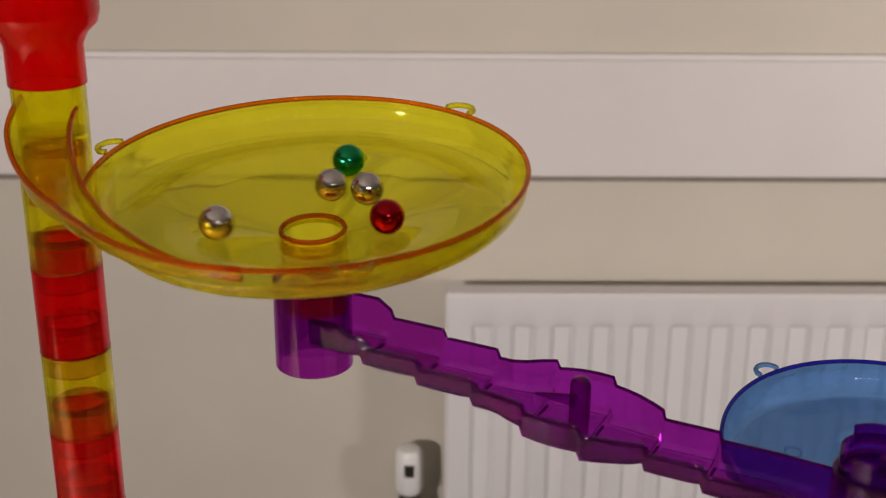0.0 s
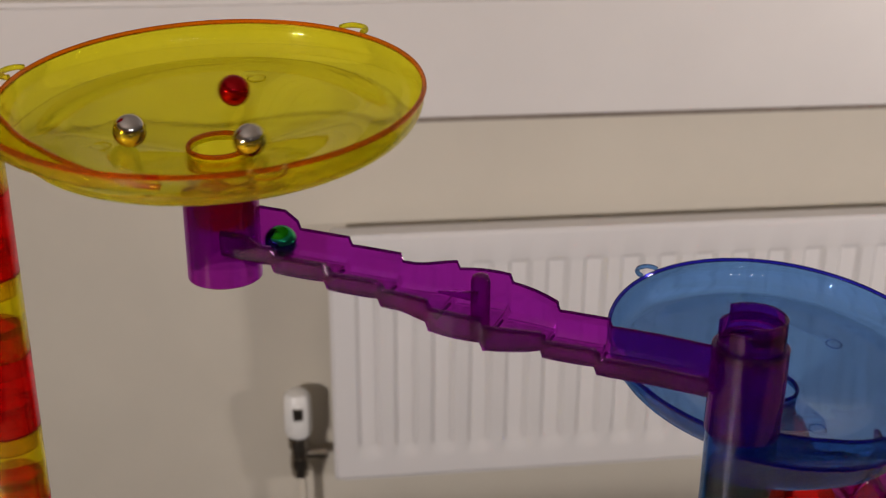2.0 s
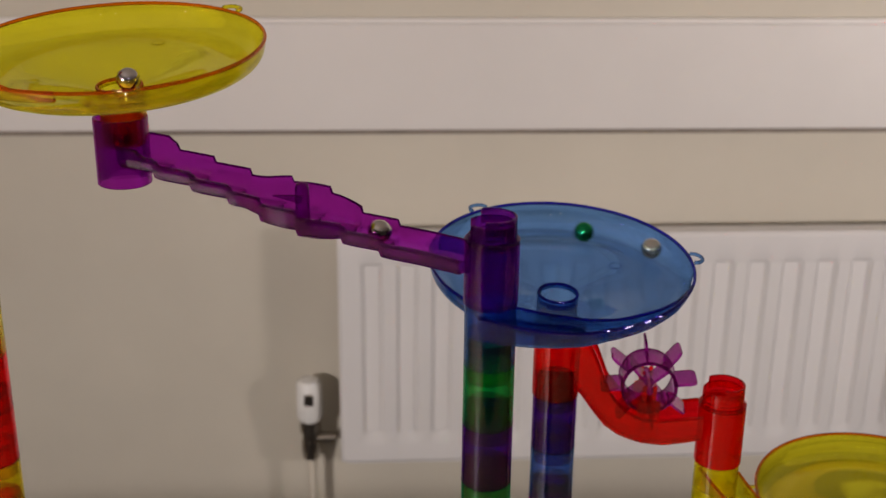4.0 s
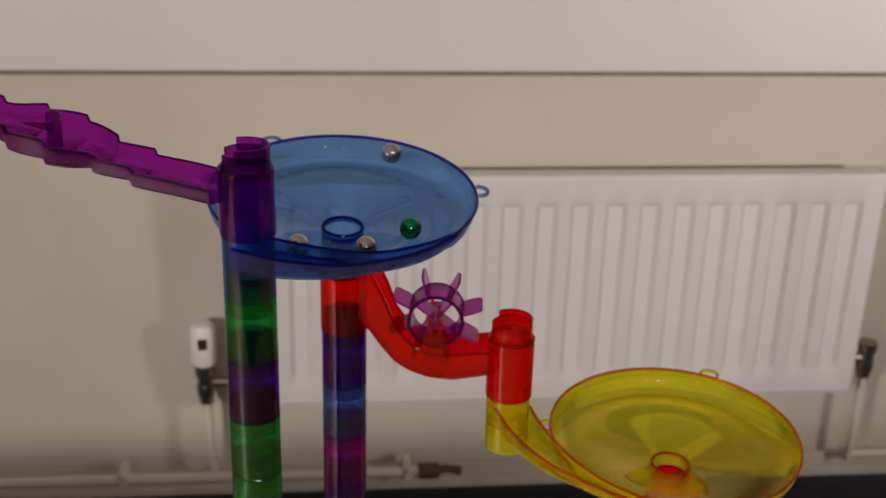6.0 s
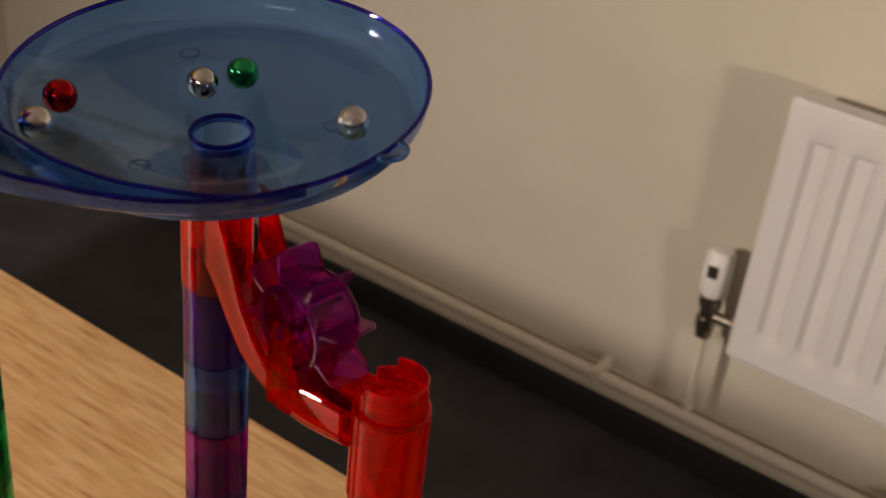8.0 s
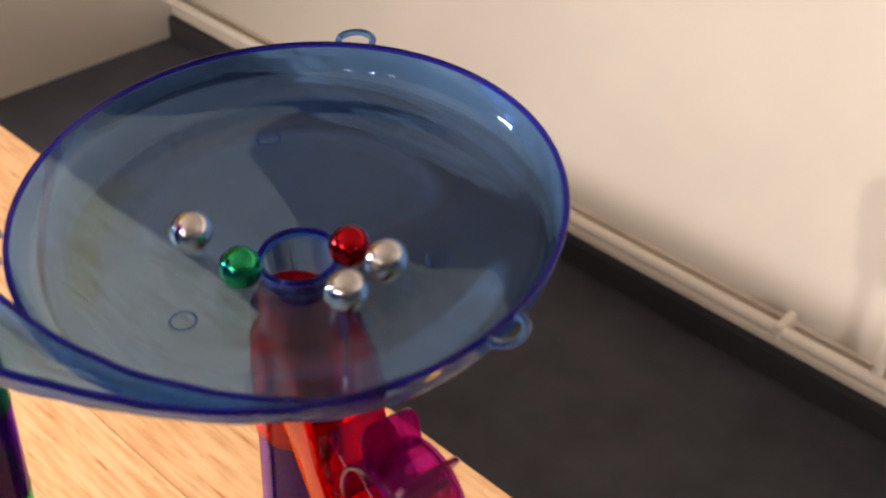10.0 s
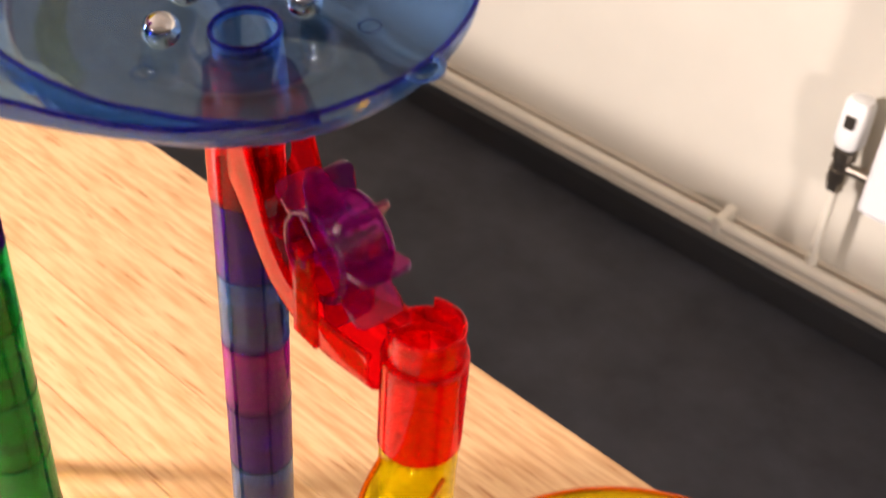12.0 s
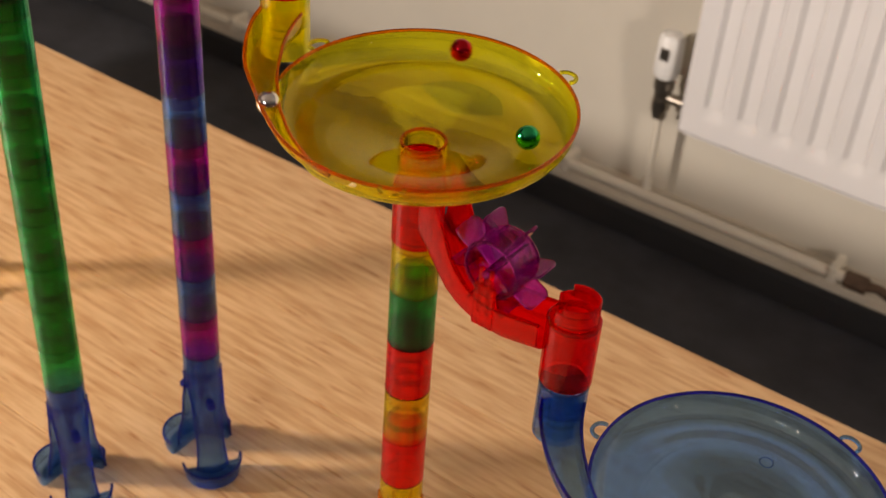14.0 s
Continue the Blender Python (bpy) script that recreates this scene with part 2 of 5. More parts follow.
def smoothstep(a, b, x):
    k = min(1.0, max(0.0, (x - a) / (b - a)))
    return k * k * (3 - 2 * k)


# ---- the room ----
WALL_Y, FLOOR, TOP, TABLE = 2.13, 0.0, 2.40, 0.712


def wall(name, x0, y0, x1, y1, label, mat=None):
    ob = part(name, boxed(x0, y0, FLOOR - 0.1, x1, y1, TOP), mat or WALL, None, smooth=False)
    return tagged(ob, label, "wall", kind="structure")


wall("wall_north", -2.15, WALL_Y, 4.6, WALL_Y + 0.12, "cream painted wall behind the radiator")
wall("wall_west", -2.27, -5.2, -2.15, WALL_Y, "cream painted wall")
# unseen closing walls; the room's dimness is put into their colour
wall("wall_east", 4.6, -5.2, 4.72, WALL_Y + 0.12, "unseen wall, toned dark to stand in for a dim room", DIM)
wall("wall_south", -2.27, -5.32, 4.72, -5.2, "unseen wall, toned dark to stand in for a dim room", DIM)
tagged(part("floor", boxed(-2.27, -5.2, FLOOR - 0.1, 4.6, WALL_Y, FLOOR), CARPET, smooth=False), "dark blue-black carpet floor", "floor", kind="structure")
tagged(part("ceiling", boxed(-2.27, -5.32, TOP, 4.72, WALL_Y + 0.12, TOP + 0.1), CEIL, smooth=False), "plain white ceiling", "ceiling", kind="structure")
# white boxed-in ledge along the wall
ledge = part("trim", boxed(-2.15, WALL_Y - 0.022, 1.028, 4.6, WALL_Y, 1.250, bevel=0.010), BOARD, smooth=False)
tagged(ledge, "white painted boxed board running along the wall", "wall trim", kind="structure")
# added strip whose dark colour draws the shadow below the board
shade_strip = part("trim", boxed(-2.15, WALL_Y - 0.0185, 1.020, 4.6, WALL_Y, 1.0275, bevel=0.002), LEDGE_SHADE, smooth=False)
tagged(shade_strip, "grey-brown strip standing in for the shade line under the white board", "wall trim", kind="structure")
# skirting: cream board over a black base strip
skirt = part("baseboard", boxed(-2.15, WALL_Y - 0.022, 0.0, 4.6, WALL_Y, 0.115, bevel=0.004), SKIRT, smooth=False)
tagged(skirt, "scuffed cream skirting board along the wall", "skirting board", kind="structure")
lip = part("baseboard", boxed(-2.15, WALL_Y - 0.05, 0.068, 4.6, WALL_Y - 0.0225, 0.092, bevel=0.006), SKIRT, smooth=False)
tagged(lip, "cream painted ledge at the skirting's foot", "skirting board", kind="structure")
base = part("baseboard", boxed(-2.15, WALL_Y - 0.06, FLOOR, 4.6, WALL_Y - 0.001, 0.0675, bevel=0.005), BLACK, smooth=False)
tagged(base, "black vinyl base strip above the carpet", "skirting board", kind="structure")


def radiator():
    x0, x1, z0, z1, front = 0.065, 1.405, 0.332, 0.840, 2.015
    rad = thing("radiator", pose(x0, front, z0), "white enamelled panel radiator with vertical flutes", "radiator")
    w, h = x1 - x0, z1 - z0
    pitch, n = 0.0710, 18
    lead = (w - pitch * n) / 2
    # front sheet: flutes pressed between a flat head and foot
    sections = []
    cols = [0.0, 0.006, lead]
    for i in range(n):
        c = lead + pitch * i
        cols += [c + 0.012, c + 0.022, c + 0.0505, c + 0.0605]
    cols += [w - lead, w - 0.006, w]
    for z in (0.0, 0.006, 0.036, 0.046, 0.056, 0.066, 0.076, h - 0.066, h - 0.060, h - 0.054, h - 0.006, h):
        row = []
        for x in cols:
            k = (x - lead) % pitch
            inside = lead < x < w - lead and 0.015 < k < 0.055
            press = 0.0
            if inside:
                press = -0.0100 * smoothstep(0.036, 0.076, z) * (1 - smoothstep(h - 0.068, h - 0.053, z))
            edge = 0.006 if (x in (0.0, w) or z in (0.0, h)) else 0.0
            row.append((x, edge - press, z))
        sections.append(row)
    part("front_panel", loft(sections, -0.002), ENAMEL, rad)
    part("back_panel", boxed(0.004, 0.05, 0.004, w - 0.004, 0.06, h - 0.004, bevel=0.003), ENAMEL, rad)
    part("side_cover", boxed(-0.001, 0.007, 0.02, 0.003, 0.05, h - 0.02, bevel=0.001), ENAMEL, rad)
    part("side_cover", boxed(w - 0.003, 0.007, 0.02, w + 0.001, 0.05, h - 0.02, bevel=0.001), ENAMEL, rad)
    for x in (0.2, w - 0.2):
        part("bracket", boxed(x - 0.015, 0.06, 0.05, x + 0.015, 0.1145, h - 0.05), ENAMEL, rad, "white wall bracket")
    part("top_grille", boxed(0.004, 0.0085, h - 0.006, w - 0.004, 0.0495, h - 0.002, bevel=0.001), ENAMEL, rad, "white top grille of the radiator")
    part("bottom_rail", boxed(0.01, 0.004, -0.004, w - 0.01, 0.05, 0.0, bevel=0.001), ENAMEL, rad)


radiator()


def valve(x, z, head, label):
    v = thing("radiator_valve", pose(x, 2.07, z), label, "radiator valve")
    if head:
        part("head", lathe([(0.0001, 0.20), (0.020, 0.198), (0.0262, 0.190), (0.0275, 0.145), (0.0275, 0.115), (0.023, 0.105), (0.0001, 0.10)], 20), KNOB, v, "white ribbed thermostat head")
        part("dial", boxed(-0.009, -0.0288, 0.150, 0.009, -0.0262, 0.175), BRASS, v, "grey dial window")
    part("collar", lathe([(0.0001, 0.10), (0.021, 0.098), (0.022, 0.08), (0.017, 0.076), (0.017, 0.05), (0.0001, 0.05)], 18), BRASS, v)
    part("body", rod([(0, 0, 0.03), (0, 0, 0.055)], 0.019, 14), BRASS, v)
    side = 0.055 if head else -0.045
    part("tail", rod([(0, 0, 0.06), (side, 0, 0.06)], 0.011, 12), BRASS, v)
    part("nut", rod([(0, 0, 0.012), (0, 0, 0.032)], 0.0165, 6), BRASS, v)


valve(-0.003, 0.303, True, "white thermostatic radiator valve on a nickel body")
valve(1.455, 0.33, False, "nickel lockshield radiator valve")


def pipes():
    p = thing("heating_pipe", pose(0, 2.06, 0), "cream painted heating pipe along the skirting", "pipe")
    part("run", rod([(-2.14, 0.0, 0.130), (-0.6, 0.0, 0.130), (0.46, 0.0, 0.130)], 0.0135, 12), PIPE, p)
    part("riser", rod([(0.0, 0.01, 0.13), (0.0, 0.01, 0.36)], 0.0085, 12), PIPE, p)
    part("tee", rod([(0.0, 0.01, 0.125), (0.0, 0.01, 0.165)], 0.0125, 12), PIPE, p)
    part("end_fitting", rod([(0.455, 0, 0.130), (0.50, 0, 0.130)], [0.018, 0.018], 6), RUST, p, "rusty brown compression fitting")
    part("drain_cock", rod([(0.497, 0, 0.130), (0.52, 0, 0.135), (0.55, 0, 0.127)], [0.012, 0.009, 0.011], 8), RUST, p, "rusty drain cock")
    for x in (-1.2, -0.19, 0.43):
        part("clip", boxed(x - 0.009, -0.016, 0.112, x + 0.009, 0.047, 0.15, bevel=0.003), PIPE, p, "cream pipe clip")
    q = thing("heating_pipe", pose(1.455, 2.07, 0), "cream painted pipe rising to the lockshield valve", "pipe")
    part("riser", rod([(0, 0, 0.12), (0, 0, 0.36)], 0.0085, 12), PIPE, q)
    part("run", rod([(0, 0.01, 0.13), (3.1, 0.01, 0.13)], 0.011, 12), PIPE, q)


pipes()


def table():
    t = thing("table", pose(0, 0, TABLE), "pale bamboo table top with a streaked grain", "table")
    thick = 0.03
    y0, y1, x0, x1 = -0.62, 0.962, -1.5, 2.0
    y = y0
    rng = random.Random(4)
    while y < y1 - 0.01:
        w = min(0.09 + 0.02 * rng.random(), y1 - y)
        if y1 - (y + w) < 0.04:
            w = y1 - y
        part("stave", boxed(x0, y + 0.0002, -thick, x1, y + w - 0.0002, 0.0, bevel=0.0006), BAMBOO, t, smooth=False)
        y += w
    for x in (x0 + 0.1, x1 - 0.1):
        for yy in (y0 + 0.1, y1 - 0.1):
            part("leg", boxed(x - 0.03, yy - 0.03, FLOOR - TABLE, x + 0.03, yy + 0.03, -thick - 0.0005, bevel=0.003), BAMBOO, t, smooth=False)


table()


# ---- the marble run: towers ----
TUBE, NECK, PITCH = 0.0158, 0.0132, 0.0418
TOWER_A, FUNNEL_P, TOWER_B, TOWER_C = (-0.1316, 0.5419), (-0.0171, 0.5059), (0.2074, 0.4397), (0.2654, 0.5381)
SPOUT_D, TOWER_E, SPOUT_F, FUNNEL_G = (0.3824, 0.5222), (0.5037, 0.5091), (0.6224, 0.5063), (0.7430, 0.5158)


def connector(x, y, z0, z1, mat, colour):
    """One tube piece, with its narrow neck that plugs into the piece above."""
    t = thing("tube_connector", pose(x, y, z0), colour + " clear plastic tube piece in a tower", "marble run tube", "tower tubes")
    h = z1 - z0
    part("body", tube(TUBE, 0.0002, h - 0.0002), mat, t)
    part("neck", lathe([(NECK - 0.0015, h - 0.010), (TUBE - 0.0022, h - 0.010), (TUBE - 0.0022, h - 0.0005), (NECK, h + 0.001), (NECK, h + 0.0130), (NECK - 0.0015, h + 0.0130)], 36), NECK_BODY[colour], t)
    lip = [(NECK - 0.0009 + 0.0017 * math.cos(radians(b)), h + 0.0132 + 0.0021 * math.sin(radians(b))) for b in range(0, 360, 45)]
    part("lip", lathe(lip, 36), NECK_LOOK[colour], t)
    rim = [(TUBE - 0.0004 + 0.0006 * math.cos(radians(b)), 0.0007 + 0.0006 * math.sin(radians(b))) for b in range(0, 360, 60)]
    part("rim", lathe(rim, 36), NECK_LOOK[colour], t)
    return t


def tower(place, top, bottom, colours):
    step = (top - bottom) / len(colours)
    for i, (mat, colour) in enumerate(colours):
        connector(*place, top - (i + 1) * step, top - i * step, mat, colour)


Y, R, G, B, M, V = (YELLOW, "yellow"), (RED, "red"), (GREEN, "green"), (BLUE, "blue"), (MAGENTA, "magenta"), (VIOLET, "violet")
tower(TOWER_A, 1.4966, 0.8350, [Y, R, Y, R, Y, R, R, Y, R, Y, R, Y, R, Y, R, Y])
tower(TOWER_B, 1.3270, 0.8350, [G, V, G, G, G, G, G, G, G, G, G, G])
tower(TOWER_C, 1.2546, 0.8363, [V, B, M, V, B, M, B, M, B, M])
tower(TOWER_E, 1.0859, 0.8683, [Y, G, R, Y, R])


def foot(x, y, top, mat, edge, colour, turn):
    """A tower's base: a socket on three flared legs that end in scooped pads."""
    f = thing("tower_base", pose(x, y, TABLE, 0, 0, turn), colour + " clear plastic tripod base on the table", "marble run base", "tower bases")
    h = top - TABLE
    part("socket", tube(TUBE, h - 0.022, h, 0.002), mat, f)
    for a, size in ((0, 1.0), (-146, 0.92), (148, 0.5)):
        rows = []
        for u in range(13):
            q = u / 12
            z = (h - 0.018) * (1 - q) + 0.004 * q
            out = 0.0006 + 0.004 * smoothstep(0.1, 0.5, q) + 0.011 * smoothstep(0.5, 1.0, q)
            w = 0.0142 - 0.0028 * smoothstep(0.05, 0.5, q) + 0.0020 * smoothstep(0.7, 1.0, q)
            rows.append([(out + math.sqrt(TUBE ** 2 - (w * s) ** 2), w * s, z) for s in (-1, -0.75, -0.5, -0.25, 0, 0.25, 0.5, 0.75, 1)])
        rows = [[(x * math.cos(radians(a)) - y * math.sin(radians(a)), x * math.sin(radians(a)) + y * math.cos(radians(a)), z) for x, y, z in r_] for r_ in rows]
        leg = part("leg", loft(rows, -0.0018), mat, f)
        for s in (-1, 1):
            part("edge", rod([r_[0 if s < 0 else -1] for r_ in rows], 0.0011, 6), edge, leg)
        spin = pose(0, 0, 0, 0, 0, a)
        pad = part("pad", lathe([(r * size, q) for r, q in ((0.0002, 0.0003), (0.021, 0.0003), (0.0245, 0.002), (0.0265, 0.016), (0.0248, 0.016), (0.0226, 0.0085), (0.0002, 0.0068))], 24, None, True, -92, 92), mat, f, at=spin @ pose(0.0225, 0, 0))
        rim = [(0.0256 * size * math.cos(radians(b)), 0.0256 * size * math.sin(radians(b)), 0.0162) for b in range(-92, 93, 8)]
        part("edge", rod(rim, 0.0011, 6), edge, pad)
        part("peg", rod([(TUBE - 0.002, 0, h * 0.62), (TUBE + 0.007, 0, h * 0.62 - 0.001), (TUBE + 0.0085, 0, h * 0.62 - 0.0012)], [0.0040, 0.0040, 0.0025], 10), edge, f, at=pose(0, 0, 0, 0, 0, a + 8))
    return f


foot(*TOWER_A, 0.8350, YELLOW, YELLOW_EDGE, "yellow", -40)
foot(*TOWER_B, 0.8350, BLUE, BLUE_BRIM, "blue", -34)
foot(*TOWER_C, 0.8363, BLUE, BLUE_BRIM, "blue", -34)
foot(*TOWER_E, 0.8683, YELLOW, YELLOW_EDGE, "yellow", -60)

# red cup at the head of the first tower
cup = thing("starting_cup", pose(*TOWER_A, 1.5386), "red clear plastic cup on top of the tower", "marble run cup")
part("body", lathe([(0.0145, 0.0), (0.0166, 0.0), (0.0166, 0.017), (0.019, 0.022), (0.0232, 0.026), (0.0245, 0.031), (0.0245, 0.06), (0.0227, 0.06), (0.0227, 0.032), (0.0175, 0.025), (0.0148, 0.019)], 48), RED, cup)
part("rim", lathe([(0.0245, 0.0595), (0.0256, 0.0605), (0.0245, 0.0622), (0.0227, 0.0622), (0.0227, 0.0595)], 48), RED_EDGE, cup)


# ---- the swirl dishes ----
BOWL_R = 0.0893
CHUTE_OUT = [(0, 0.1330), (12, 0.1255), (30, 0.1105), (40, 0.1010), (50, 0.0950), (60, 0.0922), (74, 0.0908), (97, 0.0898)]
CHUTE_IN = [(0, 0.1060), (7, 0.1020), (23, 0.0930), (41, 0.0862), (58, 0.0835), (79, 0.0843), (92, 0.0870), (112, 0.0895)]


def along(table_, a):
    xs, ys = zip(*table_)
    return float(np.interp(a, xs, ys))


def bowl_floor(r):
    """Depth of the dish's floor at a radius."""
    if r < 0.060:
        return -0.0280 + 0.0155 * (r - 0.0138) / 0.0542
    if r < 0.074:
        return -0.0148 - 0.0004 * (r - 0.060) / 0.014
    return -0.0152 * (1 - min(1.0, (r - 0.074) / (BOWL_R - 0.074)) ** 2.2) ** 0.4545


def dish(place, z, slope, inlet, inlet_top, mat, edge, colour):
    turn = math.atan2(inlet[1] - place[1], inlet[0] - place[0])
    lean = Vector((0, 0, 1)).rotation_difference(Vector((-slope[0], -slope[1], 1)).normalized()).to_matrix().to_4x4()
    m = Matrix.Translation((*place, z)) @ lean @ Matrix.Rotation(turn, 4, "Z")
    d = thing("swirl_dish", m, colour + " clear plastic swirl dish with a centre hole and side chute", "marble run dish", "swirl dishes")
    reach = math.dist(place, inlet)
    # floor all round, wall where no chute enters
    rs = [0.0138, 0.020, 0.030, 0.040, 0.050, 0.060, 0.068, 0.072, 0.075, 0.078, 0.0805, 0.0825, 0.0845, 0.086, 0.0874, 0.0884, 0.0890, BOWL_R]
    top = [(r, bowl_floor(r)) for r in rs]
    low = [(r + (0.0010 if r > 0.084 else 0.0), q - (0.0012 if r > 0.084 else 0.0017)) for r, q in reversed(top)]
    bowl = lathe(top + low, 120)
    # behind the chute the bowl ends at the chute's inner wall
    for v in bowl.verts:
        a, r = math.degrees(math.atan2(v.co.y, v.co.x)), math.hypot(v.co.x, v.co.y)
        if 28 < a < 108 and r > along(CHUTE_IN, a) - 0.0004:
            k = (along(CHUTE_IN, a) - 0.0004) / r
            v.co.x, v.co.y, v.co.z = v.co.x * k, v.co.y * k, min(v.co.z, bowl_floor(r * k) + 0.001)
    part("bowl", bowl, mat, d)
    bead = [(BOWL_R + 0.0008 + 0.0011 * math.cos(radians(b)), 0.0004 + 0.0011 * math.sin(radians(b))) for b in range(0, 360, 45)]
    part("rim", lathe(bead, 90, None, True, 94, 388), edge, d)
    # collar and outlet
    collar = part("collar", tube(0.0143, -0.062, -0.0262, 0.0017, 40), mat, d)
    ring = [(0.0135 + 0.0011 * math.cos(radians(b)), -0.0262 + 0.0011 * math.sin(radians(b))) for b in range(0, 360, 60)]
    part("lip", lathe(ring, 40), edge, collar)
    # chute from the inlet, round the outside, into the bowl
    rows, outs, ins = [], [], []
    for i in range(45):
        a = 97 * i / 44
        ro, ri = along(CHUTE_OUT, a), along(CHUTE_IN, a)
        zo = 0.025 * (1 - smoothstep(-22, 62, a))
        zi = 0.022 * (1 - smoothstep(-22, 58, a)) - 0.0045 * smoothstep(50, 97, a)
        zf = 0.003 - 0.0095 * smoothstep(0, 52, a) + 0.0025 * smoothstep(70, 97, a)
        u, w = math.cos(radians(a)), math.sin(radians(a))
        mid = (ro + ri) / 2
        half = (ro - ri) / 2
        pts = [(ro, zo), (ro - 0.0006, zo * 0.5 + zf * 0.35), (ro - half * 0.18, zf * 0.8 + zo * 0.06), (mid + half * 0.45, zf - 0.001), (mid, zf - 0.0018), (mid - half * 0.45, zf - 0.001), (ri + half * 0.18, zf * 0.8 + zi * 0.06), (ri + 0.0004, zi * 0.5 + zf * 0.4), (ri, zi)]
        rows.append([(r * u, r * w, q) for r, q in pts])
        outs.append((ro * u, ro * w, zo + 0.0004))
        ins.append((ri * u, ri * w, zi + 0.0003))
    chute = part("chute", loft(rows, 0.0015), mat, d)
    part("outer_edge", rod(outs, 0.0012, 8), edge, chute)
    part("inner_edge", rod(ins, 0.0010, 8), edge, chute)
    # inlet tube stands upright whatever the dish's lean
    upright = m.inverted() @ pose(*inlet, inlet_top)
    stub = part("inlet_tube", tube(TUBE, -0.042, 0.0, 0.0017), mat, d, at=upright)
    part("shelf", lathe([(0.0002, -0.026), (TUBE - 0.002, -0.022), (TUBE - 0.002, -0.0205), (0.0002, -0.0245)], 32), mat, stub, at=Matrix.Identity(4))
    for a in (-1.0, 122.0, -116.0):
        loop = [(0.0058 * math.cos(radians(b)), 0.0066 * math.sin(radians(b)), 0) for b in range(-100, 101, 20)]
        part("lug", rod(loop, 0.0014, 8), mat, d, at=pose(0, 0, 0, 0, 0, a) @ pose(BOWL_R + 0.0030, 0, 0.0012))
    for a, r in ((35, 0.05), (150, 0.05), (270, 0.055)):
        circle = [(0.0042 + 0.0004 * math.cos(radians(b)), 0.0004 * math.sin(radians(b))) for b in range(0, 360, 90)]
        part("mould_mark", lathe(circle, 24), mat, d, at=pose(r * math.cos(radians(a)), r * math.sin(radians(a)), bowl_floor(r) + 0.0002))
    return d


dish(FUNNEL_P, 1.5103, (0.026, 0.110), TOWER_A, 1.5386, YELLOW, YELLOW_EDGE, "yellow")
dish(TOWER_C, 1.3561, (-0.025, 0.122), TOWER_B, 1.3690, BLUE, BLUE_EDGE, "blue")
dish(TOWER_E, 1.1785, (-0.004, 0.043), SPOUT_D, 1.2072, YELLOW, YELLOW_EDGE, "yellow")
dish(FUNNEL_G, 1.0008, (-0.026, 0.015), SPOUT_F, 1.0320, BLUE, BLUE_EDGE, "blue")
# lower support of the last dish
tower(FUNNEL_G, 0.938, 0.8350, [R, Y])
foot(*FUNNEL_G, 0.8350, BLUE, BLUE_EDGE, "blue", 20)


def spout(parent, s, z0, z1, z2, mat, edge):
    """The end socket of a ramp: a wide sleeve with a notched neck."""
    at = pose(s, 0, 0)
    sleeve = part("end_sleeve", tube(0.0166, z0, z1, 0.0018), mat, parent, at=at)
    part("shoulder", lathe([(0.0166, z1 - 0.001), (0.0167, z1 + 0.0008), (0.0158, z1 + 0.0016), (0.0142, z1 + 0.0016), (0.0142, z1 - 0.001)], 40), edge, sleeve)
    part("neck", tube(0.0146, z1 - 0.004, z1 + (z2 - z1) * 0.25, 0.0017, 40), mat, sleeve)
    part("step", tube(0.0146, z1 + (z2 - z1) * 0.2, z1 + (z2 - z1) * 0.72, 0.0017, 30, None, -135, 165), mat, sleeve)
    part("tongue", tube(0.0146, z1 + (z2 - z1) * 0.4, z2, 0.0017, 26, None, -95, 130), mat, sleeve)


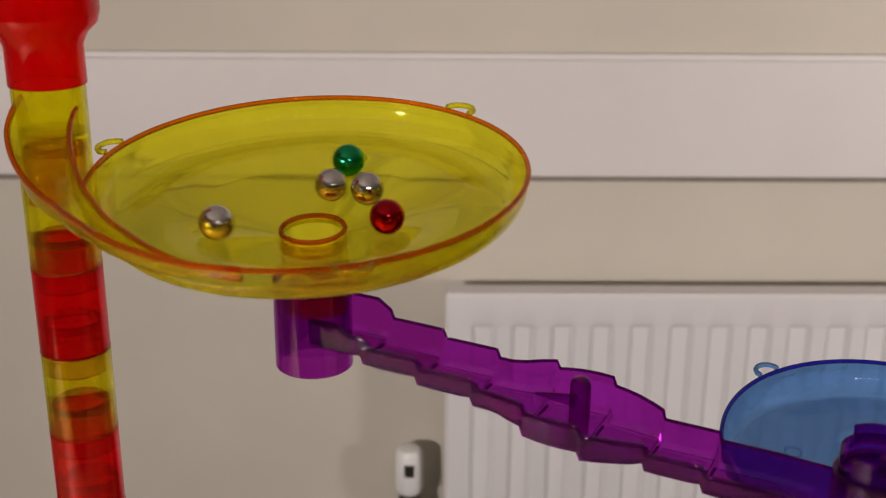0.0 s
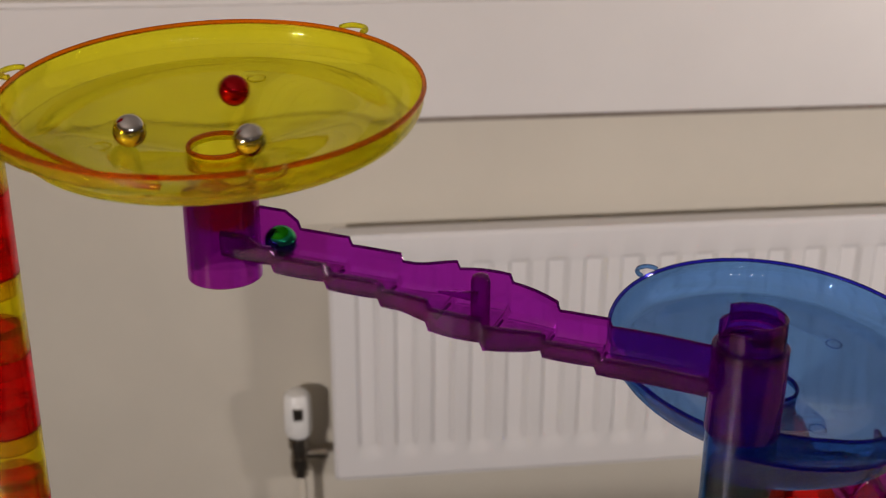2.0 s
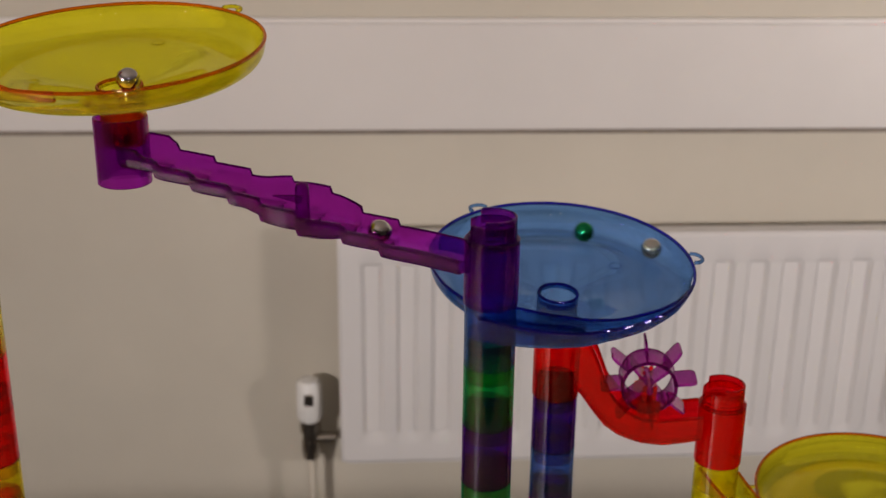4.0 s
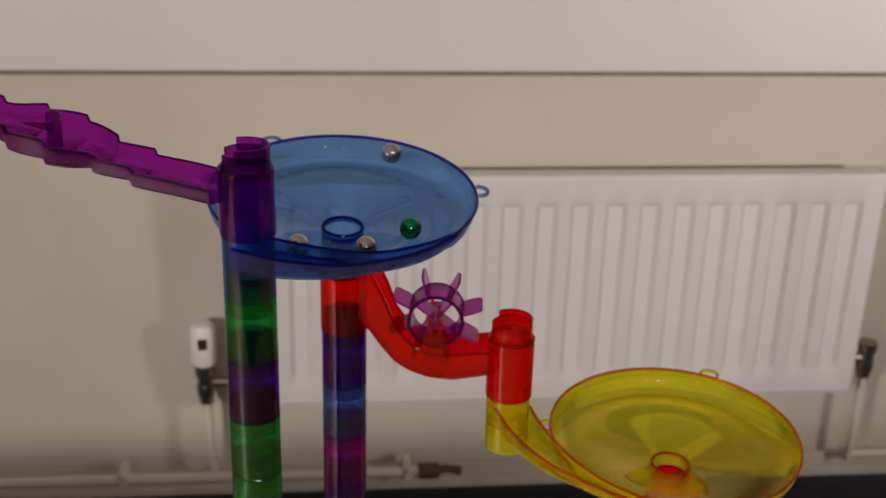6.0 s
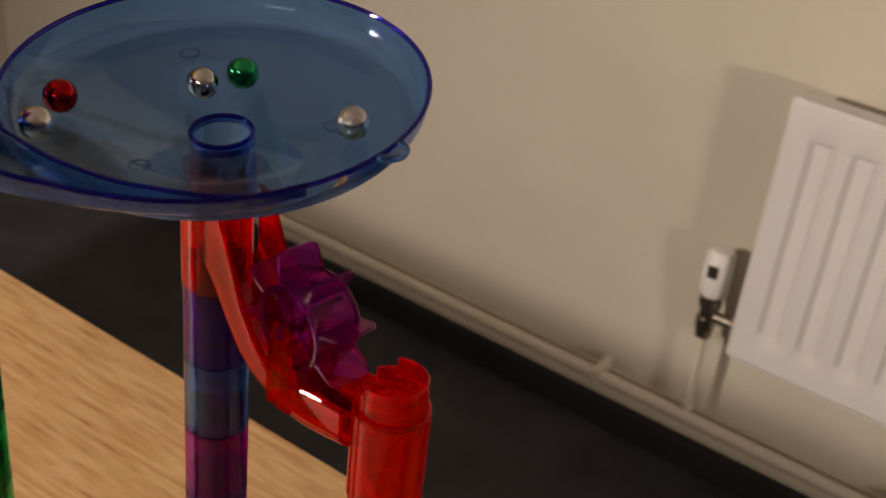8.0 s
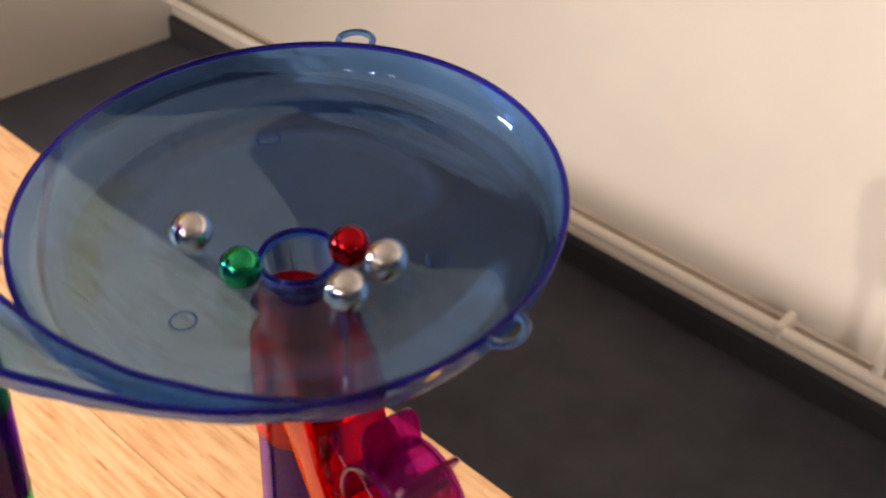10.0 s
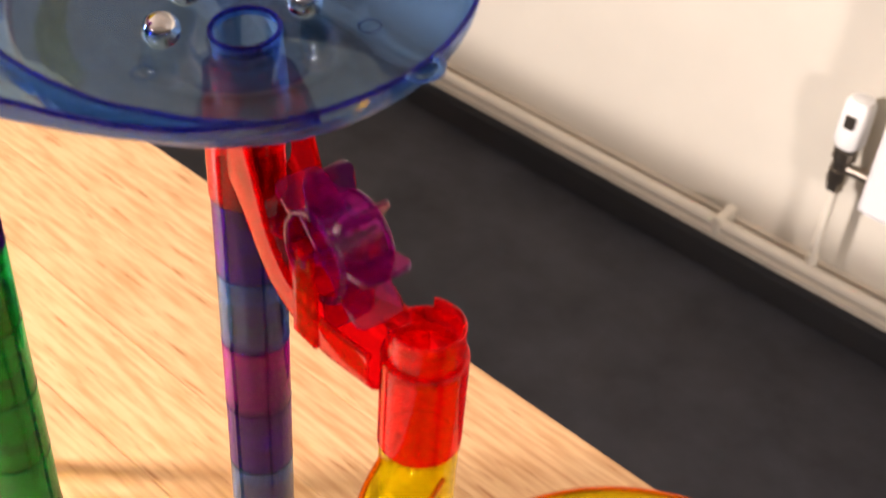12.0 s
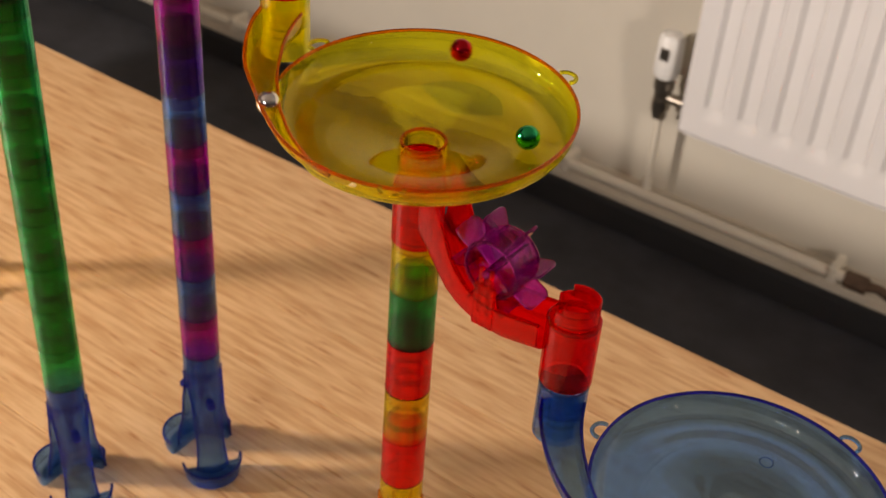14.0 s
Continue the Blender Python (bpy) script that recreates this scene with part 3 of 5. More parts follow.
# ---- stepped ramp under the first dish ----
def stair_ramp():
    head = math.degrees(math.atan2(TOWER_B[1] - FUNNEL_P[1], TOWER_B[0] - FUNNEL_P[0]))
    base_z = 1.3670
    t = thing("stair_ramp", pose(*FUNNEL_P, base_z, 0, 0, head), "purple clear plastic stepped ramp with a centre post", "marble run ramp")
    span = math.dist(FUNNEL_P, TOWER_B)
    part("start_sleeve", tube(0.0168, 1.4236 - base_z, 1.4660 - base_z, 0.0018, 44), PURPLE, t)
    rows, left, right = [], [], []
    ticks = []
    n = 8
    for k in range(n):
        s0, s1 = 0.0060 + 0.0237 * k, 0.0060 + 0.0237 * (k + 1)
        top0 = 1.4494 - 0.0062 * k - base_z
        for i in range(5):
            q = i / 4
            s = s0 + (s1 - s0 - 0.0014) * q
            ticks.append((s, top0 - 0.0024 * q))
    ticks.append((span - 0.0150, 1.4494 - 0.0062 * 8 - base_z))
    for s, top in ticks:
        bulge = max(0.0, 1 - ((s - 0.1165) / 0.031) ** 2)
        w = 0.0128 + 0.0085 * bulge
        low = top - 0.0118 - 0.0018 * bulge
        top += 0.0025 * bulge
        sides = []
        for c, q in ((1.0, top), (0.985, top - 0.004), (0.93, low + 0.002), (0.75, low + 0.0003), (0.3, low), (-0.3, low), (-0.75, low + 0.0003), (-0.93, low + 0.002), (-0.985, top - 0.004), (-1.0, top)):
            y = c * w
            rise = 0.004 if (c > 0.9 and s < 0.024) else (-0.0035 if c == -1.0 and s > 0.020 else 0.0)
            if c == -0.985:
                rise, q = 0.0, top - 0.006
            sides.append((s + 0.20 * y, y, q + (rise if q == top else 0 if c > -0.98 else rise)))
        rows.append(sides)
        left.append(sides[0])
        right.append(sides[-1])
    trough = part("trough", loft(rows, 0.0016), PURPLE, t, smooth=False)
    part("far_edge", rod(left, 0.0007, 6), PURPLE_EDGE, trough)
    part("near_edge", rod(right, 0.0012, 6), PURPLE_EDGE, trough)
    part("near_keel", rod([r_[6] for r_ in rows], 0.0011, 6), PURPLE_EDGE, trough)
    for k in range(1, n + 1):
        s, z = 0.0060 + 0.0237 * k, 1.4494 - 0.0062 * k - base_z
        bulge = max(0.0, 1 - ((s - 0.1165) / 0.031) ** 2)
        w = 0.0128 + 0.0085 * bulge
        part("riser", rod([(s + 0.2 * c * w, c * w, z - 0.0085 - 0.0018 * bulge + (0.0075 if abs(c) > 0.9 else 0.0)) for c in (-1.0, -0.92, -0.5, 0.0, 0.3)], 0.0008, 6), PURPLE_EDGE, t)
    zc = 1.4035 - base_z
    post = part("centre_post", rod([(0, 0, 0), (0, 0, 0.026), (0, 0, 0.0285), (0, 0, 0.0295)], [0.0044, 0.0044, 0.0036, 0.0018], 14), PURPLE, t, at=pose(0.1165, 0.0, zc))
    part("guide", rod([(-0.019, 0.0, 0.0195), (-0.001, 0, 0.0185)], [0.0006, 0.0030], 8), PURPLE, post, "pointed guide on the post")
    spout(t, span, 0.0, 1.4075 - base_z, 1.4225 - base_z, PURPLE, PURPLE_EDGE)
    return t


stair_ramp()


# ---- ramps with paddle wheels ----
WHEEL_S, WHEEL_Z = 0.0647, 0.0603
CURVE_TOP = [(0.012, 0.0990), (0.020, 0.0965), (0.028, 0.0800), (0.0363, 0.0585), (0.043, 0.0485), (0.0506, 0.0414), (0.060, 0.0372), (0.0726, 0.0358), (0.088, 0.0380), (0.1035, 0.0404)]
CURVE_LOW = [(0.012, 0.0585), (0.020, 0.0490), (0.028, 0.0375), (0.0368, 0.0267), (0.045, 0.0210), (0.0531, 0.0175), (0.063, 0.0148), (0.0774, 0.0137), (0.090, 0.0160), (0.1035, 0.0190)]


def wheel_ramp(start, end, sleeve_z):
    head = math.degrees(math.atan2(end[1] - start[1], end[0] - start[0]))
    base_z = sleeve_z - 0.0474
    t = thing("wheel_ramp", pose(*start, base_z, 0, 0, head), "red clear plastic curved ramp with posts for a paddle wheel", "marble run ramp", "wheel ramps")
    span = math.dist(start, end)
    sleeve = part("start_sleeve", tube(0.0165, 0.0474, 0.0905, 0.0018, 44), RED, t)
    part("neck", tube(0.0124, 0.0890, 0.1085, 0.0017, 36), RED, sleeve)
    part("lip", lathe([(0.0124, 0.1083), (0.0124, 0.1093), (0.0107, 0.1093), (0.0107, 0.1083)], 36), RED_EDGE, sleeve)
    rows, near, far = [], [], []
    for i in range(31):
        q = i / 30 * (len(CURVE_TOP) - 1)
        st = float(np.interp(q, range(len(CURVE_TOP)), [p[0] for p in CURVE_TOP]))
        zt = float(np.interp(q, range(len(CURVE_TOP)), [p[1] for p in CURVE_TOP]))
        sl = float(np.interp(q, range(len(CURVE_LOW)), [p[0] for p in CURVE_LOW]))
        zl = float(np.interp(q, range(len(CURVE_LOW)), [p[1] for p in CURVE_LOW]))
        w = 0.0142
        # straight sides over a rounded bottom
        bow = [(w * math.cos(radians(b)), 0.75 * w * (1 - math.sin(radians(b)))) for b in range(0, 181, 18)]
        share_of = [0.5 * (1 - math.sin(radians(b))) for b in range(0, 181, 18)]
        rows.append([(st, w, zt)] + [(sl + (st - sl) * k * 0.9, y, zl + min(q, 0.9 * (zt - zl))) for (y, q), k in zip(bow, share_of)] + [(st, -w, zt)])
        far.append(rows[-1][0])
        near.append(rows[-1][-1])
    trough = part("trough", loft(rows, 0.0017), RED, t)
    part("far_edge", rod(far, 0.0012, 6), RED_EDGE, trough)
    part("near_edge", rod(near, 0.0012, 6), RED_EDGE, trough)
    for y in (-0.0158, 0.0158):
        bm = bmesh.new()
        for s in (-1, 1):
            box(bm, WHEEL_S + s * 0.0034 - 0.0016, y - 0.0012, 0.030, WHEEL_S + s * 0.0034 + 0.0016, y + 0.0012, WHEEL_Z + 0.004, 0.0008)
        box(bm, WHEEL_S - 0.008, y - 0.0012, 0.020, WHEEL_S + 0.008, y + 0.0012, WHEEL_Z - 0.008, 0.001)
        part("axle_post", bm, RED, t)
    spout(t, span, 0.0, 0.0450, 0.0610, RED, RED_EDGE)
    return head, base_z


def paddle_wheel(start, head, base_z, colour):
    m = pose(*start, base_z, 0, 0, head) @ pose(WHEEL_S, 0, WHEEL_Z)
    w = thing("paddle_wheel", m, "purple clear plastic paddle wheel with eight vanes", "paddle wheel", "paddle wheels")
    lay = pose(0, 0, 0, 90, 0, 0)
    drum = part("drum", tube(0.0192, -0.0115, 0.0115, 0.0016, 40), WHEEL, w, at=lay)
    for y in (-0.0115, 0.0115):
        ring = [(0.0186 + 0.0013 * math.cos(radians(b)), y + 0.0013 * math.sin(radians(b))) for b in range(0, 360, 60)]
        part("edge_ring", lathe(ring, 40), WHEEL, drum)
    part("axle", rod([(0, -0.0175, 0), (0, 0.0175, 0)], 0.0026, 12), WHEEL, w)
    for k in range(4):
        part("spoke", boxed(0.002, -0.0095, -0.0010, 0.018, 0.0095, 0.0010, bevel=0.0005), WHEEL, w, at=pose(0, 0, 0, 0, 90 * k + 38, 0))
    for k in range(8):
        outline = [(0.0186, 0.0112), (0.0290, 0.0112), (0.0312, 0.0106), (0.0328, 0.0092), (0.0336, 0.0070)]
        outline += [(x, -y) for x, y in reversed(outline)]
        bm = bmesh.new()
        lower, upper = ([bm.verts.new((x, y, z)) for x, y in outline] for z in (-0.0009, 0.0009))
        bm.faces.new(list(reversed(upper))), bm.faces.new(lower)
        for i in range(len(outline)):
            j = (i + 1) % len(outline)
            bm.faces.new((upper[i], upper[j], lower[j], lower[i]))
        bmesh.ops.recalc_face_normals(bm, faces=bm.faces)
        part("vane", bm, WHEEL, w, at=pose(0, 0, 0, 0, 45 * k - 17, 0))
    return w, m


head_1, level_1 = wheel_ramp(TOWER_C, SPOUT_D, 1.2546)
head_2, level_2 = wheel_ramp(TOWER_E, SPOUT_F, 1.0859 - 0.004)
wheel_1, wheel_1_pose = paddle_wheel(TOWER_C, head_1, level_1, "")
wheel_2, wheel_2_pose = paddle_wheel(TOWER_E, head_2, level_2, "")


# ---- marbles ----
def marble(name, mat, label):
    bm = bmesh.new()
    bmesh.ops.create_uvsphere(bm, u_segments=40, v_segments=24, radius=0.0073)
    return tagged(part(name, bm, mat), label, "marble", "marbles")


red_marble = marble("red_marble", CHROME_RED, "shiny red metallic marble rolling down the run")
green_marble = marble("green_marble", CHROME_GREEN, "shiny green metallic marble rolling down the run")
silver_marbles = [marble("silver_marble", SILVER, "polished silver steel marble rolling down the run") for _ in range(3)]


def motions():
    """Everything that moves: the five marbles and the wheel that they turn."""
    walk(red_marble, [(t, pose(x, y, z)) for t, x, y, z in (
        (0, 0.0154, 0.4928, 1.4951), (0.07, 0.0185, 0.5161, 1.4983), (0.13, 0.0058, 0.5375, 1.5008), (0.2, -0.0185, 0.5469, 1.5018),
        (0.3, -0.0461, 0.5473, 1.5039), (0.4, -0.0727, 0.5284, 1.5038), (0.5, -0.0771, 0.5043, 1.5011), (0.6, -0.0715, 0.4805, 1.4986),
        (0.7, -0.0485, 0.4657, 1.4950), (0.8, -0.0251, 0.4647, 1.4929), (0.9, 0.0012, 0.4715, 1.4935), (1, 0.0160, 0.4918, 1.4953),
        (1.07, 0.0169, 0.5187, 1.4983), (1.13, -0.0012, 0.5389, 1.5002), (1.2, -0.0285, 0.5411, 1.4998), (1.3, -0.0527, 0.5374, 1.5017),
        (1.4, -0.0740, 0.5170, 1.5020), (1.5, -0.0708, 0.4920, 1.4986), (1.6, -0.0577, 0.4718, 1.4960), (1.7, -0.0249, 0.4677, 1.4924),
        (1.8, -0.0058, 0.4836, 1.4908), (1.87, 0.0105, 0.4982, 1.4938), (1.93, 0.0104, 0.5229, 1.4975), (2, -0.0102, 0.5412, 1.5000),
        (2.1, -0.0374, 0.5432, 1.5013), (2.2, -0.0625, 0.5243, 1.5005), (2.3, -0.0610, 0.4986, 1.4964), (2.4, -0.0473, 0.4797, 1.4934),
        (2.47, -0.0258, 0.4717, 1.4918), (2.53, -0.0064, 0.4771, 1.4916), (2.6, 0.0042, 0.4910, 1.4921), (2.67, 0.0120, 0.5117, 1.4956),
        (2.73, 0.0007, 0.5341, 1.4988), (2.8, -0.0261, 0.5418, 1.4999), (2.9, -0.0493, 0.5344, 1.5002), (3, -0.0657, 0.5119, 1.4990),
        (3.1, -0.0547, 0.4872, 1.4946), (3.2, -0.0346, 0.4756, 1.4919), (3.27, -0.0107, 0.4749, 1.4915), (3.33, 0.0056, 0.4890, 1.4926),
        (3.4, 0.0078, 0.5081, 1.4938), (3.47, -0.0030, 0.5228, 1.4943), (3.53, -0.0188, 0.5248, 1.4933), (3.6, -0.0294, 0.5162, 1.4913),
        (3.63, -0.0316, 0.5044, 1.4895), (3.66, -0.0252, 0.4955, 1.4887), (3.69, -0.0155, 0.4942, 1.4888), (3.72, -0.0087, 0.4998, 1.4896),
        (3.9, -0.0171, 0.5059, 1.4840), (4, -0.0171, 0.5059, 1.4520), (4.05, -0.0056, 0.5025, 1.4459), (4.1, 0.0040, 0.4997, 1.4433),
        (4.2, 0.0261, 0.4932, 1.4373), (4.3, 0.0500, 0.4861, 1.4308), (4.4, 0.0720, 0.4759, 1.4245), (4.5, 0.0918, 0.4615, 1.4185),
        (4.6, 0.1164, 0.4636, 1.4124), (4.7, 0.1412, 0.4592, 1.4059), (4.8, 0.1651, 0.4522, 1.3994), (4.85, 0.1795, 0.4479, 1.3954),
        (4.9, 0.2074, 0.4397, 1.3920), (4.98, 0.2074, 0.4397, 1.3600), (5.05, 0.2132, 0.4335, 1.3506), (5.1, 0.2458, 0.4323, 1.3481),
        (5.15, 0.2817, 0.4406, 1.3464), (5.2, 0.3085, 0.4552, 1.3459), (5.25, 0.3314, 0.4775, 1.3479), (5.3, 0.3015, 0.4701, 1.3443),
        (5.4, 0.3378, 0.5118, 1.3485), (5.5, 0.3334, 0.5742, 1.3563), (5.6, 0.2905, 0.6109, 1.3618), (5.7, 0.2455, 0.6125, 1.3631),
        (5.8, 0.2005, 0.5795, 1.3602), (5.9, 0.1896, 0.5247, 1.3538), (6, 0.2141, 0.4821, 1.3477), (6.1, 0.2589, 0.4634, 1.3440),
        (6.2, 0.3029, 0.4731, 1.3441), (6.3, 0.3334, 0.5064, 1.3474), (6.4, 0.3424, 0.5394, 1.3518), (6.5, 0.3373, 0.5657, 1.3551),
        (6.6, 0.3205, 0.5860, 1.3568), (6.7, 0.2700, 0.5969, 1.3554), (6.8, 0.2365, 0.5726, 1.3492), (6.9, 0.2086, 0.5471, 1.3504),
        (7, 0.2060, 0.5010, 1.3485), (7.1, 0.2335, 0.4933, 1.3425), (7.2, 0.2564, 0.4991, 1.3383), (7.3, 0.2928, 0.4916, 1.3405),
        (7.4, 0.3308, 0.5194, 1.3470), (7.5, 0.3379, 0.5387, 1.3505), (7.6, 0.3390, 0.5606, 1.3545), (7.7, 0.3231, 0.5701, 1.3528),
        (7.8, 0.3069, 0.5742, 1.3505), (7.85, 0.2687, 0.5955, 1.3548), (7.9, 0.2249, 0.5823, 1.3550), (7.95, 0.2029, 0.5400, 1.3511),
        (8, 0.2186, 0.4929, 1.3457), (8.1, 0.2190, 0.4857, 1.3463), (8.2, 0.2203, 0.4782, 1.3468), (8.3, 0.2591, 0.4825, 1.3408),
        (8.4, 0.2804, 0.5043, 1.3375), (8.45, 0.2970, 0.5111, 1.3392), (8.5, 0.3099, 0.5262, 1.3420), (8.6, 0.2986, 0.5565, 1.3437),
        (8.67, 0.2780, 0.5740, 1.3463), (8.73, 0.2510, 0.5732, 1.3469), (8.8, 0.2312, 0.5548, 1.3452), (8.9, 0.2356, 0.5251, 1.3399),
        (9, 0.2575, 0.5123, 1.3363), (9.07, 0.2754, 0.5134, 1.3359), (9.13, 0.2884, 0.5253, 1.3370), (9.2, 0.2910, 0.5426, 1.3389),
        (9.3, 0.2785, 0.5596, 1.3411), (9.4, 0.2582, 0.5614, 1.3416), (9.5, 0.2439, 0.5478, 1.3400), (9.6, 0.2447, 0.5287, 1.3375),
        (9.7, 0.2589, 0.5171, 1.3355), (9.8, 0.2764, 0.5201, 1.3352), (9.9, 0.2854, 0.5346, 1.3365), (10, 0.2807, 0.5503, 1.3383),
        (10.1, 0.2663, 0.5568, 1.3393), (10.2, 0.2526, 0.5506, 1.3386), (10.3, 0.2484, 0.5368, 1.3368), (10.4, 0.2556, 0.5251, 1.3350),
        (10.5, 0.2685, 0.5229, 1.3342), (10.6, 0.2781, 0.5308, 1.3347), (10.7, 0.2785, 0.5425, 1.3360), (10.8, 0.2705, 0.5501, 1.3372),
        (10.9, 0.2601, 0.5491, 1.3373), (11, 0.2544, 0.5412, 1.3365), (11.1, 0.2565, 0.5323, 1.3354), (11.2, 0.2639, 0.5284, 1.3347),
        (11.3, 0.2712, 0.5312, 1.3349), (11.35, 0.2779, 0.5377, 1.3355), (11.4, 0.2765, 0.5496, 1.3374), (11.45, 0.2685, 0.5528, 1.3377),
        (11.5, 0.2606, 0.5513, 1.3376), (11.52, 0.2533, 0.5429, 1.3367), (11.56, 0.2625, 0.5275, 1.3346), (11.6, 0.2743, 0.5367, 1.3354),
        (11.68, 0.2654, 0.5381, 1.3100), (11.73, 0.2654, 0.5381, 1.2850), (11.8, 0.3001, 0.5334, 1.2464), (11.85, 0.3149, 0.5314, 1.2363),
        (11.9, 0.3328, 0.5289, 1.2319), (11.95, 0.3546, 0.5260, 1.2335), (12, 0.3704, 0.5238, 1.2363), (12.06, 0.3824, 0.5222, 1.2150),
        (12.1, 0.3656, 0.5391, 1.1960), (12.2, 0.3671, 0.5220, 1.1880), (12.3, 0.3738, 0.5011, 1.1800), (12.4, 0.4052, 0.4682, 1.1780),
        (12.5, 0.4618, 0.4445, 1.1733), (12.6, 0.5184, 0.4335, 1.1726), (12.7, 0.5600, 0.4566, 1.1735), (12.8, 0.5800, 0.4984, 1.1752),
        (12.9, 0.5660, 0.5544, 1.1776), (12.95, 0.5398, 0.5771, 1.1787), (13, 0.5064, 0.5861, 1.1792), (13.1, 0.4522, 0.5663, 1.1786),
        (13.2, 0.4269, 0.5145, 1.1765), (13.3, 0.4490, 0.4563, 1.1736), (13.4, 0.4983, 0.4323, 1.1727), (13.5, 0.5410, 0.4418, 1.1729),
        (13.6, 0.5675, 0.4737, 1.1730), (13.7, 0.5797, 0.5078, 1.1753), (13.8, 0.5612, 0.5524, 1.1761), (13.9, 0.5309, 0.5801, 1.1786),
        (14, 0.4793, 0.5800, 1.1785),
    )])
    walk(green_marble, [(t, pose(x, y, z)) for t, x, y, z in (
        (0, -0.0035, 0.5477, 1.5031), (0.1, -0.0337, 0.5461, 1.5020), (0.2, -0.0554, 0.5254, 1.4991), (0.3, -0.0581, 0.4945, 1.4954),
        (0.4, -0.0394, 0.4703, 1.4931), (0.5, -0.0143, 0.4705, 1.4920), (0.6, 0.0019, 0.4840, 1.4921), (0.67, 0.0089, 0.5051, 1.4938),
        (0.73, -0.0010, 0.5224, 1.4946), (0.8, -0.0181, 0.5259, 1.4937), (0.9, -0.0343, 0.5188, 1.4929), (1, -0.0395, 0.5007, 1.4912),
        (1.05, -0.0295, 0.4880, 1.4897), (1.1, -0.0144, 0.4856, 1.4895), (1.15, -0.0024, 0.4935, 1.4904), (1.2, 0.0009, 0.5065, 1.4915),
        (1.27, -0.0055, 0.5205, 1.4931), (1.33, -0.0209, 0.5249, 1.4934), (1.4, -0.0346, 0.5156, 1.4922), (1.47, -0.0363, 0.5034, 1.4906),
        (1.53, -0.0306, 0.4930, 1.4894), (1.6, -0.0202, 0.4882, 1.4890), (1.65, -0.0096, 0.4929, 1.4889), (1.7, -0.0058, 0.5018, 1.4899),
        (1.8, -0.0171, 0.5059, 1.4840), (1.87, -0.0171, 0.5059, 1.4550), (1.9, -0.0139, 0.5050, 1.4482), (2, 0.0085, 0.4983, 1.4421),
        (2.1, 0.0343, 0.4907, 1.4350), (2.2, 0.0624, 0.4825, 1.4274), (2.4, 0.1154, 0.4632, 1.4127), (2.6, 0.1751, 0.4492, 1.3967),
        (2.68, 0.2074, 0.4397, 1.3920), (2.73, 0.2074, 0.4397, 1.3650), (2.77, 0.2257, 0.4321, 1.3495), (2.8, 0.2496, 0.4327, 1.3479),
        (2.85, 0.2897, 0.4440, 1.3462), (2.9, 0.3138, 0.4591, 1.3461), (2.95, 0.3343, 0.4871, 1.3490), (3, 0.3101, 0.4766, 1.3446),
        (3.1, 0.3356, 0.5076, 1.3479), (3.2, 0.3418, 0.5475, 1.3528), (3.29, 0.3078, 0.6002, 1.3595), (3.38, 0.2472, 0.6091, 1.3616),
        (3.47, 0.2016, 0.5705, 1.3575), (3.57, 0.2007, 0.5122, 1.3499), (3.66, 0.2427, 0.4741, 1.3436), (3.75, 0.2976, 0.4804, 1.3425),
        (3.84, 0.3282, 0.5246, 1.3466), (3.93, 0.3155, 0.5753, 1.3526), (4.02, 0.2704, 0.5985, 1.3560), (4.11, 0.2246, 0.5804, 1.3544),
        (4.2, 0.2085, 0.5355, 1.3488), (4.3, 0.2310, 0.4951, 1.3428), (4.39, 0.2747, 0.4857, 1.3400), (4.48, 0.3094, 0.5114, 1.3418),
        (4.57, 0.3127, 0.5530, 1.3462), (4.66, 0.2847, 0.5818, 1.3499), (4.75, 0.2461, 0.5798, 1.3501), (4.84, 0.2231, 0.5506, 1.3466),
        (4.93, 0.2296, 0.5155, 1.3416), (5.03, 0.2590, 0.4981, 1.3383), (5.12, 0.2900, 0.5083, 1.3382), (5.21, 0.3022, 0.5370, 1.3409),
        (5.3, 0.2893, 0.5637, 1.3440), (5.35, 0.2709, 0.5711, 1.3449), (5.4, 0.2524, 0.5673, 1.3445), (5.5, 0.2278, 0.5518, 1.3454),
        (5.6, 0.2138, 0.5262, 1.3464), (5.7, 0.2196, 0.4906, 1.3457), (5.8, 0.2570, 0.4787, 1.3416), (5.9, 0.2857, 0.4946, 1.3393),
        (6, 0.3088, 0.5077, 1.3418), (6.1, 0.3184, 0.5390, 1.3454), (6.2, 0.3039, 0.5716, 1.3491), (6.27, 0.2777, 0.5841, 1.3504),
        (6.33, 0.2510, 0.5800, 1.3496), (6.4, 0.2327, 0.5628, 1.3470), (6.45, 0.2213, 0.5443, 1.3460), (6.5, 0.2206, 0.5209, 1.3442),
        (6.6, 0.2381, 0.4927, 1.3417), (6.7, 0.2622, 0.4767, 1.3416), (6.8, 0.2950, 0.4747, 1.3430), (6.9, 0.3100, 0.4950, 1.3428),
        (7, 0.3151, 0.5170, 1.3431), (7.07, 0.3075, 0.5540, 1.3452), (7.13, 0.2810, 0.5705, 1.3453), (7.2, 0.2571, 0.5638, 1.3426),
        (7.3, 0.2290, 0.5570, 1.3463), (7.4, 0.2128, 0.5220, 1.3465), (7.5, 0.2341, 0.5079, 1.3409), (7.6, 0.2550, 0.5078, 1.3372),
        (7.67, 0.2773, 0.4999, 1.3379), (7.73, 0.3041, 0.5097, 1.3407), (7.8, 0.3214, 0.5381, 1.3461), (7.87, 0.3034, 0.5685, 1.3481),
